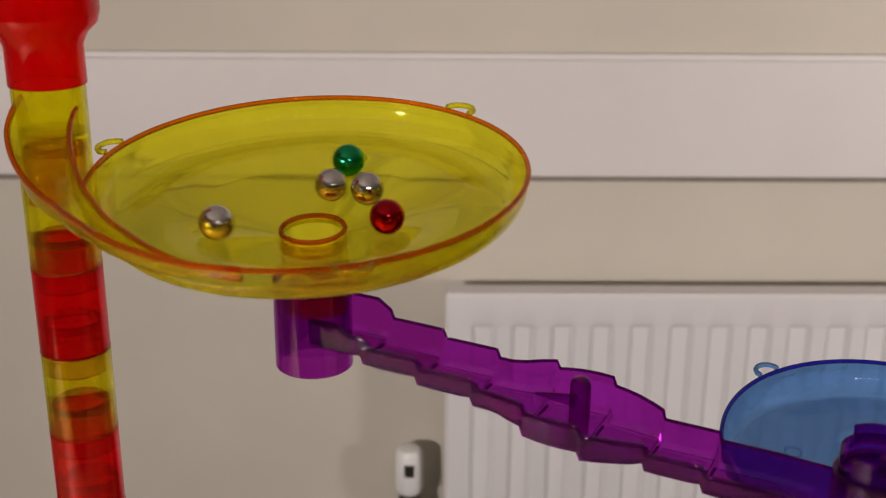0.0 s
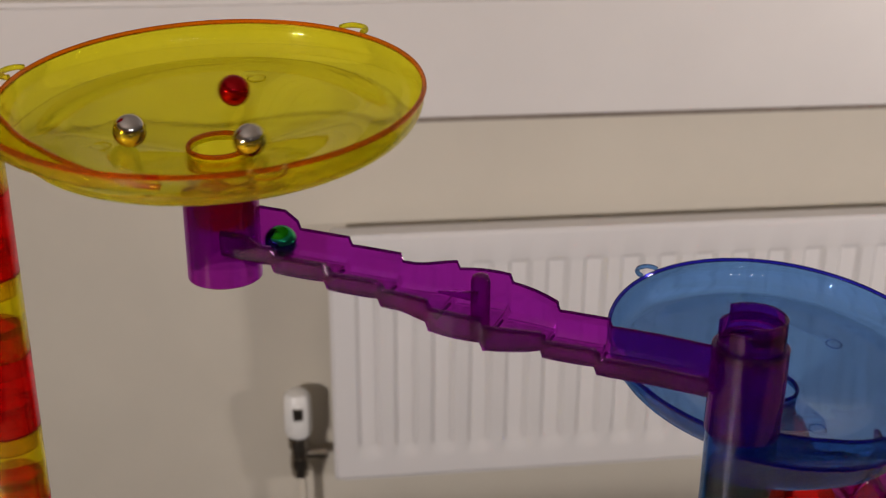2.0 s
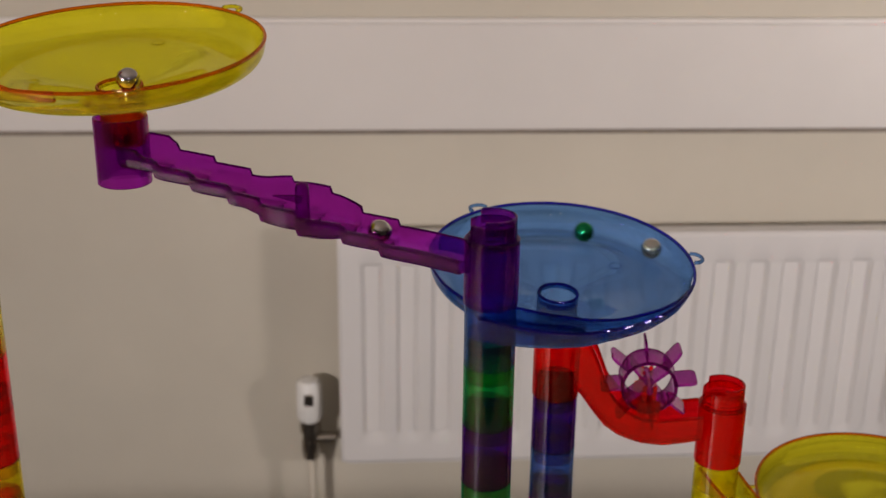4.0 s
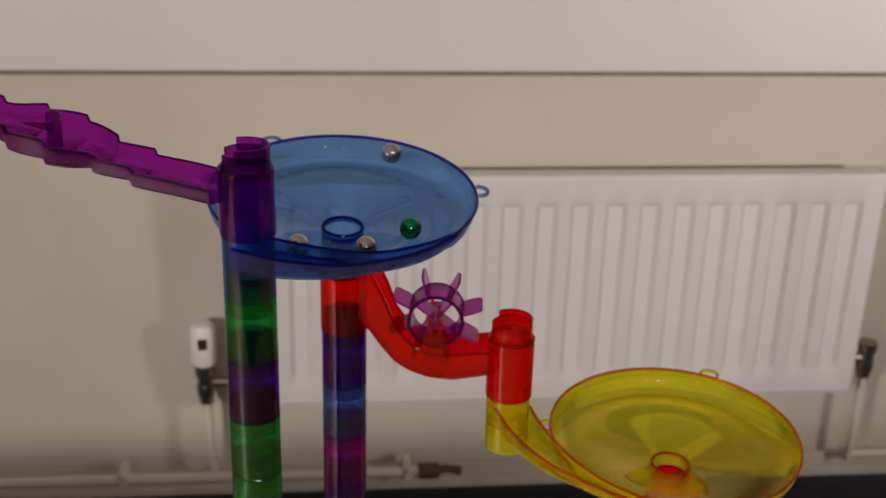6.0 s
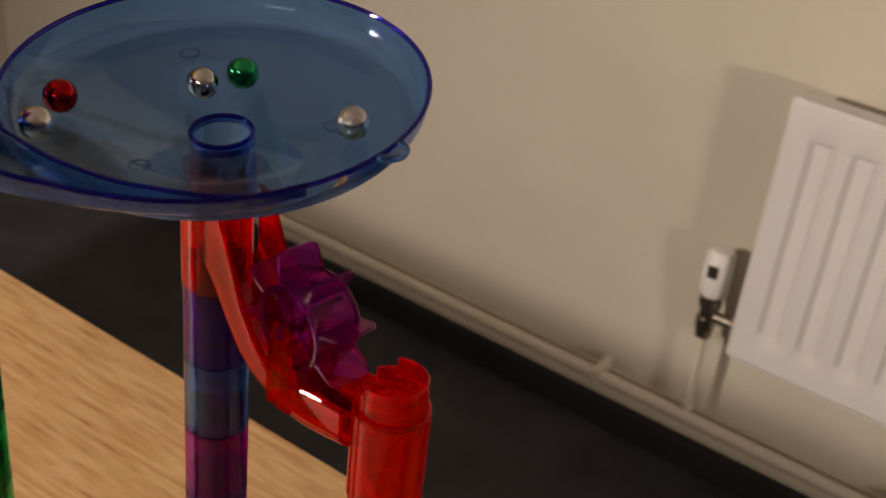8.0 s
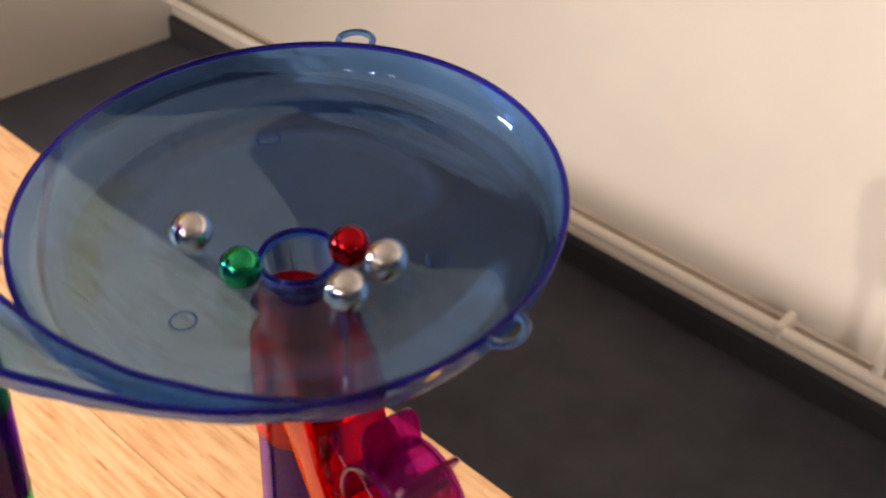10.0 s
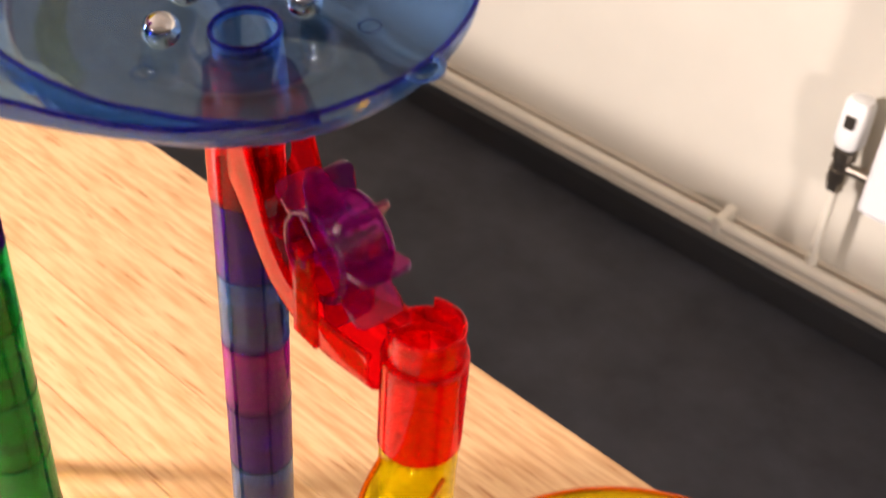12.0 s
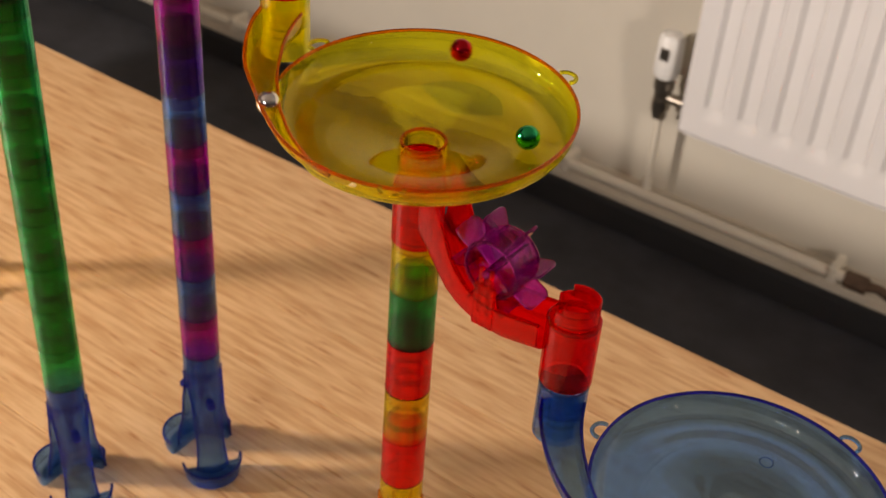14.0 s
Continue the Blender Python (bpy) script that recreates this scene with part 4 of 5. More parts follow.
        (7.93, 0.2745, 0.5784, 1.3479), (8, 0.2505, 0.5687, 1.3453), (8.1, 0.2219, 0.5497, 1.3468), (8.2, 0.2190, 0.5068, 1.3448),
        (8.24, 0.2536, 0.4916, 1.3398), (8.28, 0.2839, 0.5027, 1.3381), (8.32, 0.2954, 0.5268, 1.3385), (8.36, 0.2878, 0.5468, 1.3389),
        (8.4, 0.2727, 0.5524, 1.3378), (8.5, 0.2703, 0.5639, 1.3421), (8.6, 0.2482, 0.5627, 1.3435), (8.7, 0.2406, 0.5411, 1.3397),
        (8.8, 0.2503, 0.5250, 1.3361), (8.87, 0.2644, 0.5175, 1.3350), (8.93, 0.2801, 0.5227, 1.3355), (9, 0.2874, 0.5381, 1.3373),
        (9.05, 0.2812, 0.5541, 1.3396), (9.1, 0.2650, 0.5611, 1.3410), (9.15, 0.2484, 0.5543, 1.3407), (9.2, 0.2414, 0.5373, 1.3389),
        (9.27, 0.2505, 0.5193, 1.3365), (9.35, 0.2700, 0.5145, 1.3355), (9.43, 0.2863, 0.5263, 1.3365), (9.5, 0.2880, 0.5463, 1.3389),
        (9.6, 0.2752, 0.5592, 1.3406), (9.7, 0.2577, 0.5592, 1.3408), (9.8, 0.2457, 0.5473, 1.3394), (9.9, 0.2457, 0.5309, 1.3372),
        (9.98, 0.2564, 0.5196, 1.3355), (10.06, 0.2716, 0.5189, 1.3349), (10.14, 0.2829, 0.5288, 1.3357), (10.22, 0.2840, 0.5434, 1.3374),
        (10.3, 0.2749, 0.5546, 1.3388), (10.37, 0.2606, 0.5560, 1.3392), (10.43, 0.2498, 0.5471, 1.3383), (10.5, 0.2485, 0.5336, 1.3365),
        (10.57, 0.2569, 0.5234, 1.3349), (10.63, 0.2697, 0.5222, 1.3343), (10.7, 0.2793, 0.5301, 1.3349), (10.76, 0.2796, 0.5422, 1.3361),
        (10.82, 0.2718, 0.5501, 1.3371), (10.88, 0.2616, 0.5499, 1.3374), (10.94, 0.2553, 0.5430, 1.3367), (11, 0.2560, 0.5347, 1.3357),
        (11.1, 0.2654, 0.5381, 1.3200), (11.2, 0.2654, 0.5381, 1.2900), (11.3, 0.2951, 0.5341, 1.2525), (11.36, 0.3100, 0.5320, 1.2385),
        (11.42, 0.3268, 0.5298, 1.2326), (11.48, 0.3447, 0.5273, 1.2317), (11.56, 0.3694, 0.5240, 1.2364), (11.65, 0.3824, 0.5222, 1.2200),
        (11.7, 0.3863, 0.5156, 1.1853), (11.76, 0.3992, 0.4834, 1.1823), (11.82, 0.4241, 0.4516, 1.1788), (11.88, 0.4606, 0.4286, 1.1760),
        (11.94, 0.5103, 0.4334, 1.1724), (12, 0.5529, 0.4505, 1.1731), (12.05, 0.5781, 0.4892, 1.1748), (12.1, 0.5668, 0.5533, 1.1776),
        (12.15, 0.5393, 0.5774, 1.1787), (12.2, 0.5037, 0.5861, 1.1793), (12.3, 0.4502, 0.5645, 1.1785), (12.4, 0.4268, 0.5131, 1.1764),
        (12.5, 0.4546, 0.4564, 1.1724), (12.6, 0.5103, 0.4334, 1.1724), (12.7, 0.5511, 0.4484, 1.1731), (12.8, 0.5729, 0.4753, 1.1742),
        (12.9, 0.5798, 0.5211, 1.1762), (13, 0.5581, 0.5635, 1.1781), (13.1, 0.5104, 0.5858, 1.1792), (13.2, 0.4700, 0.5767, 1.1785),
        (13.3, 0.4409, 0.5483, 1.1770), (13.4, 0.4279, 0.5038, 1.1757), (13.5, 0.4420, 0.4720, 1.1731), (13.6, 0.4773, 0.4497, 1.1700),
        (13.7, 0.5249, 0.4351, 1.1727), (13.8, 0.5552, 0.4519, 1.1733), (13.9, 0.5695, 0.4798, 1.1730), (14, 0.5655, 0.5257, 1.1726),
    )])
    walk(silver_marbles[0], [(t, pose(x, y, z)) for t, x, y, z in (
        (0, -0.0101, 0.5320, 1.4965), (0.07, -0.0279, 0.5273, 1.4947), (0.13, -0.0366, 0.5137, 1.4922), (0.2, -0.0340, 0.4997, 1.4899),
        (0.27, -0.0243, 0.4909, 1.4888), (0.33, -0.0122, 0.4914, 1.4888), (0.4, -0.0046, 0.4995, 1.4897), (0.43, -0.0048, 0.5100, 1.4908),
        (0.46, -0.0118, 0.5167, 1.4914), (0.49, -0.0207, 0.5163, 1.4911), (0.52, -0.0261, 0.5102, 1.4903), (0.6, -0.0171, 0.5059, 1.4900),
        (0.7, -0.0171, 0.5059, 1.4600), (0.8, 0.0049, 0.4994, 1.4431), (0.9, 0.0296, 0.4921, 1.4363), (1, 0.0558, 0.4844, 1.4292),
        (1.1, 0.0815, 0.4665, 1.4214), (1.2, 0.1091, 0.4614, 1.4141), (1.3, 0.1372, 0.4604, 1.4070), (1.4, 0.1650, 0.4522, 1.3994),
        (1.5, 0.1925, 0.4441, 1.3919), (1.58, 0.2074, 0.4397, 1.3850), (1.66, 0.2074, 0.4397, 1.3620), (1.72, 0.2132, 0.4335, 1.3506),
        (1.8, 0.2418, 0.4320, 1.3484), (1.9, 0.3085, 0.4552, 1.3459), (1.96, 0.3329, 0.4804, 1.3482), (2.05, 0.2914, 0.4667, 1.3439),
        (2.12, 0.3240, 0.4889, 1.3459), (2.2, 0.3412, 0.5247, 1.3500), (2.3, 0.3327, 0.5688, 1.3547), (2.4, 0.3020, 0.5990, 1.3583),
        (2.5, 0.2635, 0.6121, 1.3617), (2.6, 0.2223, 0.6019, 1.3624), (2.7, 0.1933, 0.5651, 1.3586), (2.8, 0.1910, 0.5182, 1.3530),
        (2.9, 0.2185, 0.4770, 1.3473), (3, 0.2654, 0.4611, 1.3442), (3.1, 0.3101, 0.4754, 1.3448), (3.2, 0.3382, 0.5130, 1.3487),
        (3.3, 0.3322, 0.5752, 1.3562), (3.39, 0.2823, 0.6120, 1.3618), (3.49, 0.2221, 0.5996, 1.3616), (3.58, 0.1913, 0.5470, 1.3558),
        (3.68, 0.2097, 0.4893, 1.3481), (3.77, 0.2645, 0.4647, 1.3436), (3.87, 0.3190, 0.4887, 1.3450), (3.96, 0.3374, 0.5449, 1.3512),
        (4.06, 0.3081, 0.5957, 1.3579), (4.15, 0.2513, 0.6078, 1.3607), (4.25, 0.2047, 0.5739, 1.3575), (4.35, 0.1987, 0.5170, 1.3506),
        (4.44, 0.2368, 0.4750, 1.3443), (4.54, 0.2930, 0.4751, 1.3428), (4.63, 0.3301, 0.5167, 1.3467), (4.73, 0.3241, 0.5716, 1.3534),
        (4.82, 0.2796, 0.6035, 1.3582), (4.92, 0.2266, 0.5919, 1.3580), (5.01, 0.2000, 0.5451, 1.3528), (5.11, 0.2169, 0.4946, 1.3460),
        (5.2, 0.2653, 0.4735, 1.3421), (5.3, 0.3130, 0.4953, 1.3433), (5.35, 0.3173, 0.5252, 1.3439), (5.4, 0.3071, 0.5485, 1.3439),
        (5.45, 0.2975, 0.5675, 1.3466), (5.5, 0.2797, 0.5797, 1.3487), (5.55, 0.2578, 0.5835, 1.3503), (5.6, 0.2358, 0.5759, 1.3505),
        (5.7, 0.2142, 0.5471, 1.3487), (5.8, 0.2164, 0.5110, 1.3454), (5.9, 0.2499, 0.4801, 1.3419), (6, 0.2783, 0.4775, 1.3415),
        (6.1, 0.3057, 0.4884, 1.3427), (6.2, 0.3180, 0.4999, 1.3441), (6.3, 0.3134, 0.5381, 1.3439), (6.35, 0.2970, 0.5582, 1.3438),
        (6.4, 0.2768, 0.5626, 1.3420), (6.45, 0.2556, 0.5675, 1.3442), (6.5, 0.2345, 0.5545, 1.3442), (6.6, 0.2201, 0.5301, 1.3447),
        (6.7, 0.2309, 0.5048, 1.3419), (6.8, 0.2550, 0.4892, 1.3400), (6.9, 0.2901, 0.5041, 1.3387), (7, 0.2992, 0.5345, 1.3399),
        (7.07, 0.2983, 0.5558, 1.3434), (7.13, 0.2841, 0.5742, 1.3470), (7.2, 0.2600, 0.5818, 1.3495), (7.3, 0.2310, 0.5631, 1.3475),
        (7.4, 0.2252, 0.5303, 1.3432), (7.47, 0.2365, 0.5095, 1.3403), (7.53, 0.2572, 0.4986, 1.3383), (7.6, 0.2804, 0.5010, 1.3379),
        (7.7, 0.3038, 0.5016, 1.3412), (7.8, 0.3278, 0.5166, 1.3462), (7.85, 0.3174, 0.5602, 1.3490), (7.9, 0.2853, 0.5807, 1.3496),
        (7.95, 0.2544, 0.5740, 1.3468), (8, 0.2414, 0.5525, 1.3419), (8.1, 0.2165, 0.5411, 1.3470), (8.2, 0.2015, 0.5096, 1.3496),
        (8.3, 0.2359, 0.5041, 1.3409), (8.4, 0.2599, 0.5189, 1.3351), (8.43, 0.2743, 0.5172, 1.3353), (8.47, 0.2878, 0.5261, 1.3368),
        (8.5, 0.2930, 0.5434, 1.3395), (8.55, 0.2910, 0.5566, 1.3421), (8.6, 0.2824, 0.5687, 1.3448), (8.67, 0.2600, 0.5767, 1.3474),
        (8.73, 0.2350, 0.5685, 1.3482), (8.8, 0.2189, 0.5446, 1.3468), (8.9, 0.2257, 0.5170, 1.3427), (9, 0.2466, 0.4995, 1.3395),
        (9.1, 0.2782, 0.5029, 1.3375), (9.2, 0.2946, 0.5251, 1.3383), (9.3, 0.2950, 0.5516, 1.3417), (9.4, 0.2750, 0.5697, 1.3445),
        (9.5, 0.2479, 0.5667, 1.3450), (9.6, 0.2319, 0.5440, 1.3427), (9.68, 0.2364, 0.5200, 1.3398), (9.76, 0.2559, 0.5050, 1.3375),
        (9.84, 0.2806, 0.5070, 1.3372), (9.92, 0.2977, 0.5251, 1.3390), (10, 0.2983, 0.5501, 1.3421), (10.08, 0.2818, 0.5690, 1.3448),
        (10.16, 0.2569, 0.5721, 1.3458), (10.24, 0.2364, 0.5577, 1.3446), (10.32, 0.2307, 0.5332, 1.3417), (10.4, 0.2429, 0.5113, 1.3388),
        (10.48, 0.2666, 0.5033, 1.3371), (10.56, 0.2894, 0.5132, 1.3377), (10.64, 0.2997, 0.5357, 1.3402), (10.72, 0.2923, 0.5592, 1.3431),
        (10.8, 0.2713, 0.5716, 1.3451), (10.88, 0.2435, 0.5641, 1.3449), (10.95, 0.2314, 0.5381, 1.3420), (11.03, 0.2435, 0.5121, 1.3386),
        (11.1, 0.2713, 0.5046, 1.3370), (11.13, 0.2943, 0.5198, 1.3383), (11.17, 0.2985, 0.5472, 1.3416), (11.2, 0.2811, 0.5688, 1.3447),
        (11.23, 0.2532, 0.5705, 1.3456), (11.27, 0.2330, 0.5510, 1.3438), (11.3, 0.2339, 0.5228, 1.3404), (11.35, 0.2512, 0.5140, 1.3370),
        (11.4, 0.2665, 0.5171, 1.3350), (11.45, 0.2818, 0.5192, 1.3360), (11.5, 0.2939, 0.5326, 1.3384), (11.6, 0.2911, 0.5536, 1.3413),
        (11.7, 0.2687, 0.5588, 1.3401), (11.73, 0.2555, 0.5570, 1.3403), (11.77, 0.2459, 0.5475, 1.3394), (11.8, 0.2438, 0.5339, 1.3379),
        (11.9, 0.2431, 0.5124, 1.3386), (12, 0.2551, 0.5099, 1.3369), (12.07, 0.2777, 0.5137, 1.3361), (12.13, 0.2890, 0.5310, 1.3372),
        (12.2, 0.2845, 0.5491, 1.3388), (12.27, 0.2699, 0.5572, 1.3395), (12.33, 0.2559, 0.5526, 1.3386), (12.4, 0.2506, 0.5407, 1.3367),
        (12.43, 0.2545, 0.5310, 1.3352), (12.47, 0.2629, 0.5274, 1.3346), (12.5, 0.2699, 0.5303, 1.3348), (12.78, 0.2654, 0.5381, 1.3146),
        (12.86, 0.2654, 0.5381, 1.2846), (12.9, 0.2773, 0.5365, 1.2760), (12.98, 0.2902, 0.5347, 1.2593), (13.06, 0.3050, 0.5327, 1.2420),
        (13.14, 0.3199, 0.5307, 1.2345), (13.22, 0.3348, 0.5287, 1.2318), (13.32, 0.3546, 0.5260, 1.2335), (13.4, 0.3694, 0.5240, 1.2364),
        (13.48, 0.3824, 0.5222, 1.2346), (13.56, 0.3858, 0.5177, 1.1855), (13.7, 0.3869, 0.5135, 1.1851), (13.8, 0.3929, 0.4913, 1.1860),
        (13.9, 0.4010, 0.4746, 1.1810), (14, 0.4337, 0.4506, 1.1760),
    )])
    walk(silver_marbles[1], [(t, pose(x, y, z)) for t, x, y, z in (
        (0, 0.0059, 0.5252, 1.4970), (0.1, -0.0110, 0.5358, 1.4979), (0.2, -0.0312, 0.5335, 1.4972), (0.27, -0.0453, 0.5160, 1.4947),
        (0.33, -0.0437, 0.4943, 1.4920), (0.4, -0.0280, 0.4801, 1.4906), (0.5, -0.0071, 0.4841, 1.4905), (0.6, 0.0019, 0.4997, 1.4914),
        (0.67, 0.0049, 0.5178, 1.4948), (0.73, -0.0092, 0.5348, 1.4977), (0.8, -0.0351, 0.5359, 1.4985), (0.9, -0.0527, 0.5290, 1.4994),
        (1, -0.0667, 0.5120, 1.4993), (1.1, -0.0459, 0.4869, 1.4927), (1.2, -0.0223, 0.4876, 1.4891), (1.27, -0.0057, 0.4856, 1.4905),
        (1.33, 0.0096, 0.4986, 1.4935), (1.4, 0.0106, 0.5219, 1.4973), (1.47, -0.0081, 0.5366, 1.4985), (1.53, -0.0318, 0.5343, 1.4976),
        (1.6, -0.0474, 0.5163, 1.4952), (1.7, -0.0538, 0.4943, 1.4944), (1.8, -0.0436, 0.4695, 1.4938), (1.9, -0.0122, 0.4748, 1.4914),
        (2, -0.0025, 0.4953, 1.4902), (2.05, 0.0053, 0.5081, 1.4931), (2.1, 0.0013, 0.5256, 1.4961), (2.15, -0.0163, 0.5374, 1.4982),
        (2.2, -0.0402, 0.5335, 1.4984), (2.3, -0.0460, 0.5118, 1.4941), (2.4, -0.0376, 0.4955, 1.4907), (2.45, -0.0258, 0.4841, 1.4899),
        (2.5, -0.0091, 0.4833, 1.4904), (2.55, 0.0043, 0.4939, 1.4920), (2.6, 0.0074, 0.5111, 1.4941), (2.67, -0.0044, 0.5286, 1.4960),
        (2.73, -0.0260, 0.5314, 1.4960), (2.8, -0.0431, 0.5164, 1.4942), (2.9, -0.0383, 0.5000, 1.4909), (3, -0.0267, 0.4931, 1.4888),
        (3.05, -0.0146, 0.4937, 1.4888), (3.1, -0.0093, 0.5014, 1.4897), (3.2, -0.0171, 0.5059, 1.4840), (3.3, -0.0171, 0.5059, 1.4520),
        (3.35, -0.0056, 0.5025, 1.4459), (3.4, 0.0040, 0.4997, 1.4433), (3.5, 0.0261, 0.4932, 1.4373), (3.6, 0.0500, 0.4861, 1.4308),
        (3.7, 0.0720, 0.4759, 1.4245), (3.8, 0.0918, 0.4615, 1.4185), (3.9, 0.1164, 0.4636, 1.4124), (4, 0.1412, 0.4592, 1.4059),
        (4.1, 0.1651, 0.4522, 1.3994), (4.15, 0.1795, 0.4479, 1.3954), (4.2, 0.2074, 0.4397, 1.3920), (4.28, 0.2074, 0.4397, 1.3600),
        (4.35, 0.2132, 0.4335, 1.3506), (4.4, 0.2458, 0.4323, 1.3481), (4.45, 0.2817, 0.4406, 1.3464), (4.5, 0.3085, 0.4552, 1.3459),
        (4.55, 0.3314, 0.4775, 1.3479), (5.3, 0.3201, 0.4853, 1.3454), (5.4, 0.3424, 0.5368, 1.3515), (5.5, 0.3237, 0.5837, 1.3568),
        (5.6, 0.2767, 0.6092, 1.3605), (5.7, 0.2288, 0.5990, 1.3601), (5.8, 0.1959, 0.5567, 1.3561), (5.9, 0.2011, 0.5081, 1.3497),
        (6, 0.2358, 0.4747, 1.3445), (6.1, 0.2796, 0.4685, 1.3430), (6.2, 0.3189, 0.4899, 1.3449), (6.3, 0.3393, 0.5251, 1.3495),
        (6.4, 0.3378, 0.5644, 1.3550), (6.5, 0.3221, 0.5840, 1.3566), (6.6, 0.2865, 0.5932, 1.3545), (6.67, 0.2515, 0.5927, 1.3546),
        (6.73, 0.2245, 0.5728, 1.3520), (6.8, 0.2146, 0.5425, 1.3478), (6.9, 0.2113, 0.5134, 1.3468), (7, 0.2254, 0.4831, 1.3452),
        (7.1, 0.2678, 0.4832, 1.3404), (7.2, 0.2930, 0.5064, 1.3389), (7.3, 0.3130, 0.5198, 1.3426), (7.4, 0.3250, 0.5454, 1.3480),
        (7.5, 0.3082, 0.5710, 1.3498), (7.6, 0.2834, 0.5826, 1.3501), (7.67, 0.2532, 0.5817, 1.3500), (7.73, 0.2312, 0.5636, 1.3476),
        (7.8, 0.2254, 0.5374, 1.3438), (7.9, 0.2168, 0.5065, 1.3454), (8, 0.2333, 0.4692, 1.3457), (8.1, 0.2421, 0.4790, 1.3430),
        (8.2, 0.2496, 0.4896, 1.3405), (8.27, 0.2861, 0.5008, 1.3385), (8.33, 0.2987, 0.5298, 1.3394), (8.4, 0.2872, 0.5523, 1.3402),
        (8.5, 0.2898, 0.5720, 1.3469), (8.6, 0.2567, 0.5792, 1.3486), (8.7, 0.2253, 0.5662, 1.3499), (8.8, 0.2099, 0.5303, 1.3479),
        (8.9, 0.2310, 0.4970, 1.3430), (9, 0.2650, 0.4820, 1.3410), (9.1, 0.2940, 0.4850, 1.3420), (9.2, 0.3130, 0.5010, 1.3430),
        (9.3, 0.3159, 0.5468, 1.3459), (9.4, 0.2916, 0.5777, 1.3492), (9.5, 0.2554, 0.5807, 1.3494), (9.6, 0.2308, 0.5581, 1.3461),
        (9.7, 0.2292, 0.5249, 1.3417), (9.8, 0.2527, 0.5033, 1.3381), (9.9, 0.2832, 0.5074, 1.3374), (10, 0.2989, 0.5322, 1.3396),
        (10.08, 0.2936, 0.5557, 1.3424), (10.16, 0.2743, 0.5692, 1.3443), (10.24, 0.2515, 0.5665, 1.3443), (10.32, 0.2368, 0.5496, 1.3424),
        (10.4, 0.2372, 0.5278, 1.3395), (10.48, 0.2527, 0.5120, 1.3370), (10.56, 0.2741, 0.5115, 1.3361), (10.64, 0.2892, 0.5254, 1.3371),
        (10.72, 0.2904, 0.5453, 1.3392), (10.8, 0.2779, 0.5598, 1.3410), (10.86, 0.2604, 0.5616, 1.3414), (10.92, 0.2468, 0.5516, 1.3403),
        (10.98, 0.2435, 0.5358, 1.3382), (11.04, 0.2513, 0.5225, 1.3361), (11.1, 0.2654, 0.5181, 1.3349), (11.17, 0.2778, 0.5228, 1.3351),
        (11.23, 0.2843, 0.5341, 1.3362), (11.3, 0.2823, 0.5467, 1.3377), (11.35, 0.2779, 0.5550, 1.3394), (11.4, 0.2694, 0.5608, 1.3408),
        (11.45, 0.2558, 0.5612, 1.3418), (11.5, 0.2433, 0.5536, 1.3417), (11.6, 0.2364, 0.5303, 1.3399), (11.65, 0.2448, 0.5192, 1.3378),
        (11.7, 0.2565, 0.5137, 1.3362), (11.75, 0.2703, 0.5131, 1.3357), (11.8, 0.2821, 0.5195, 1.3360), (11.85, 0.2889, 0.5295, 1.3371),
        (11.9, 0.2902, 0.5416, 1.3385), (11.95, 0.2861, 0.5521, 1.3399), (12, 0.2779, 0.5598, 1.3410), (12.1, 0.2570, 0.5613, 1.3417),
        (12.2, 0.2425, 0.5464, 1.3401), (12.3, 0.2446, 0.5261, 1.3375), (12.38, 0.2574, 0.5160, 1.3358), (12.45, 0.2733, 0.5165, 1.3353),
        (12.53, 0.2849, 0.5269, 1.3362), (12.6, 0.2871, 0.5419, 1.3378), (12.68, 0.2792, 0.5546, 1.3394), (12.75, 0.2654, 0.5591, 1.3402),
        (12.82, 0.2522, 0.5538, 1.3397), (12.9, 0.2457, 0.5416, 1.3383), (12.97, 0.2485, 0.5283, 1.3364), (13.05, 0.2589, 0.5202, 1.3351),
        (13.12, 0.2717, 0.5207, 1.3347), (13.2, 0.2810, 0.5291, 1.3353), (13.25, 0.2813, 0.5424, 1.3365), (13.3, 0.2729, 0.5511, 1.3374),
        (13.35, 0.2619, 0.5511, 1.3375), (13.4, 0.2550, 0.5441, 1.3368), (13.55, 0.2654, 0.5381, 1.3150), (13.62, 0.2654, 0.5381, 1.2850),
        (13.7, 0.2803, 0.5361, 1.2724), (13.85, 0.3100, 0.5320, 1.2385), (14, 0.3447, 0.5273, 1.2317),
    )])
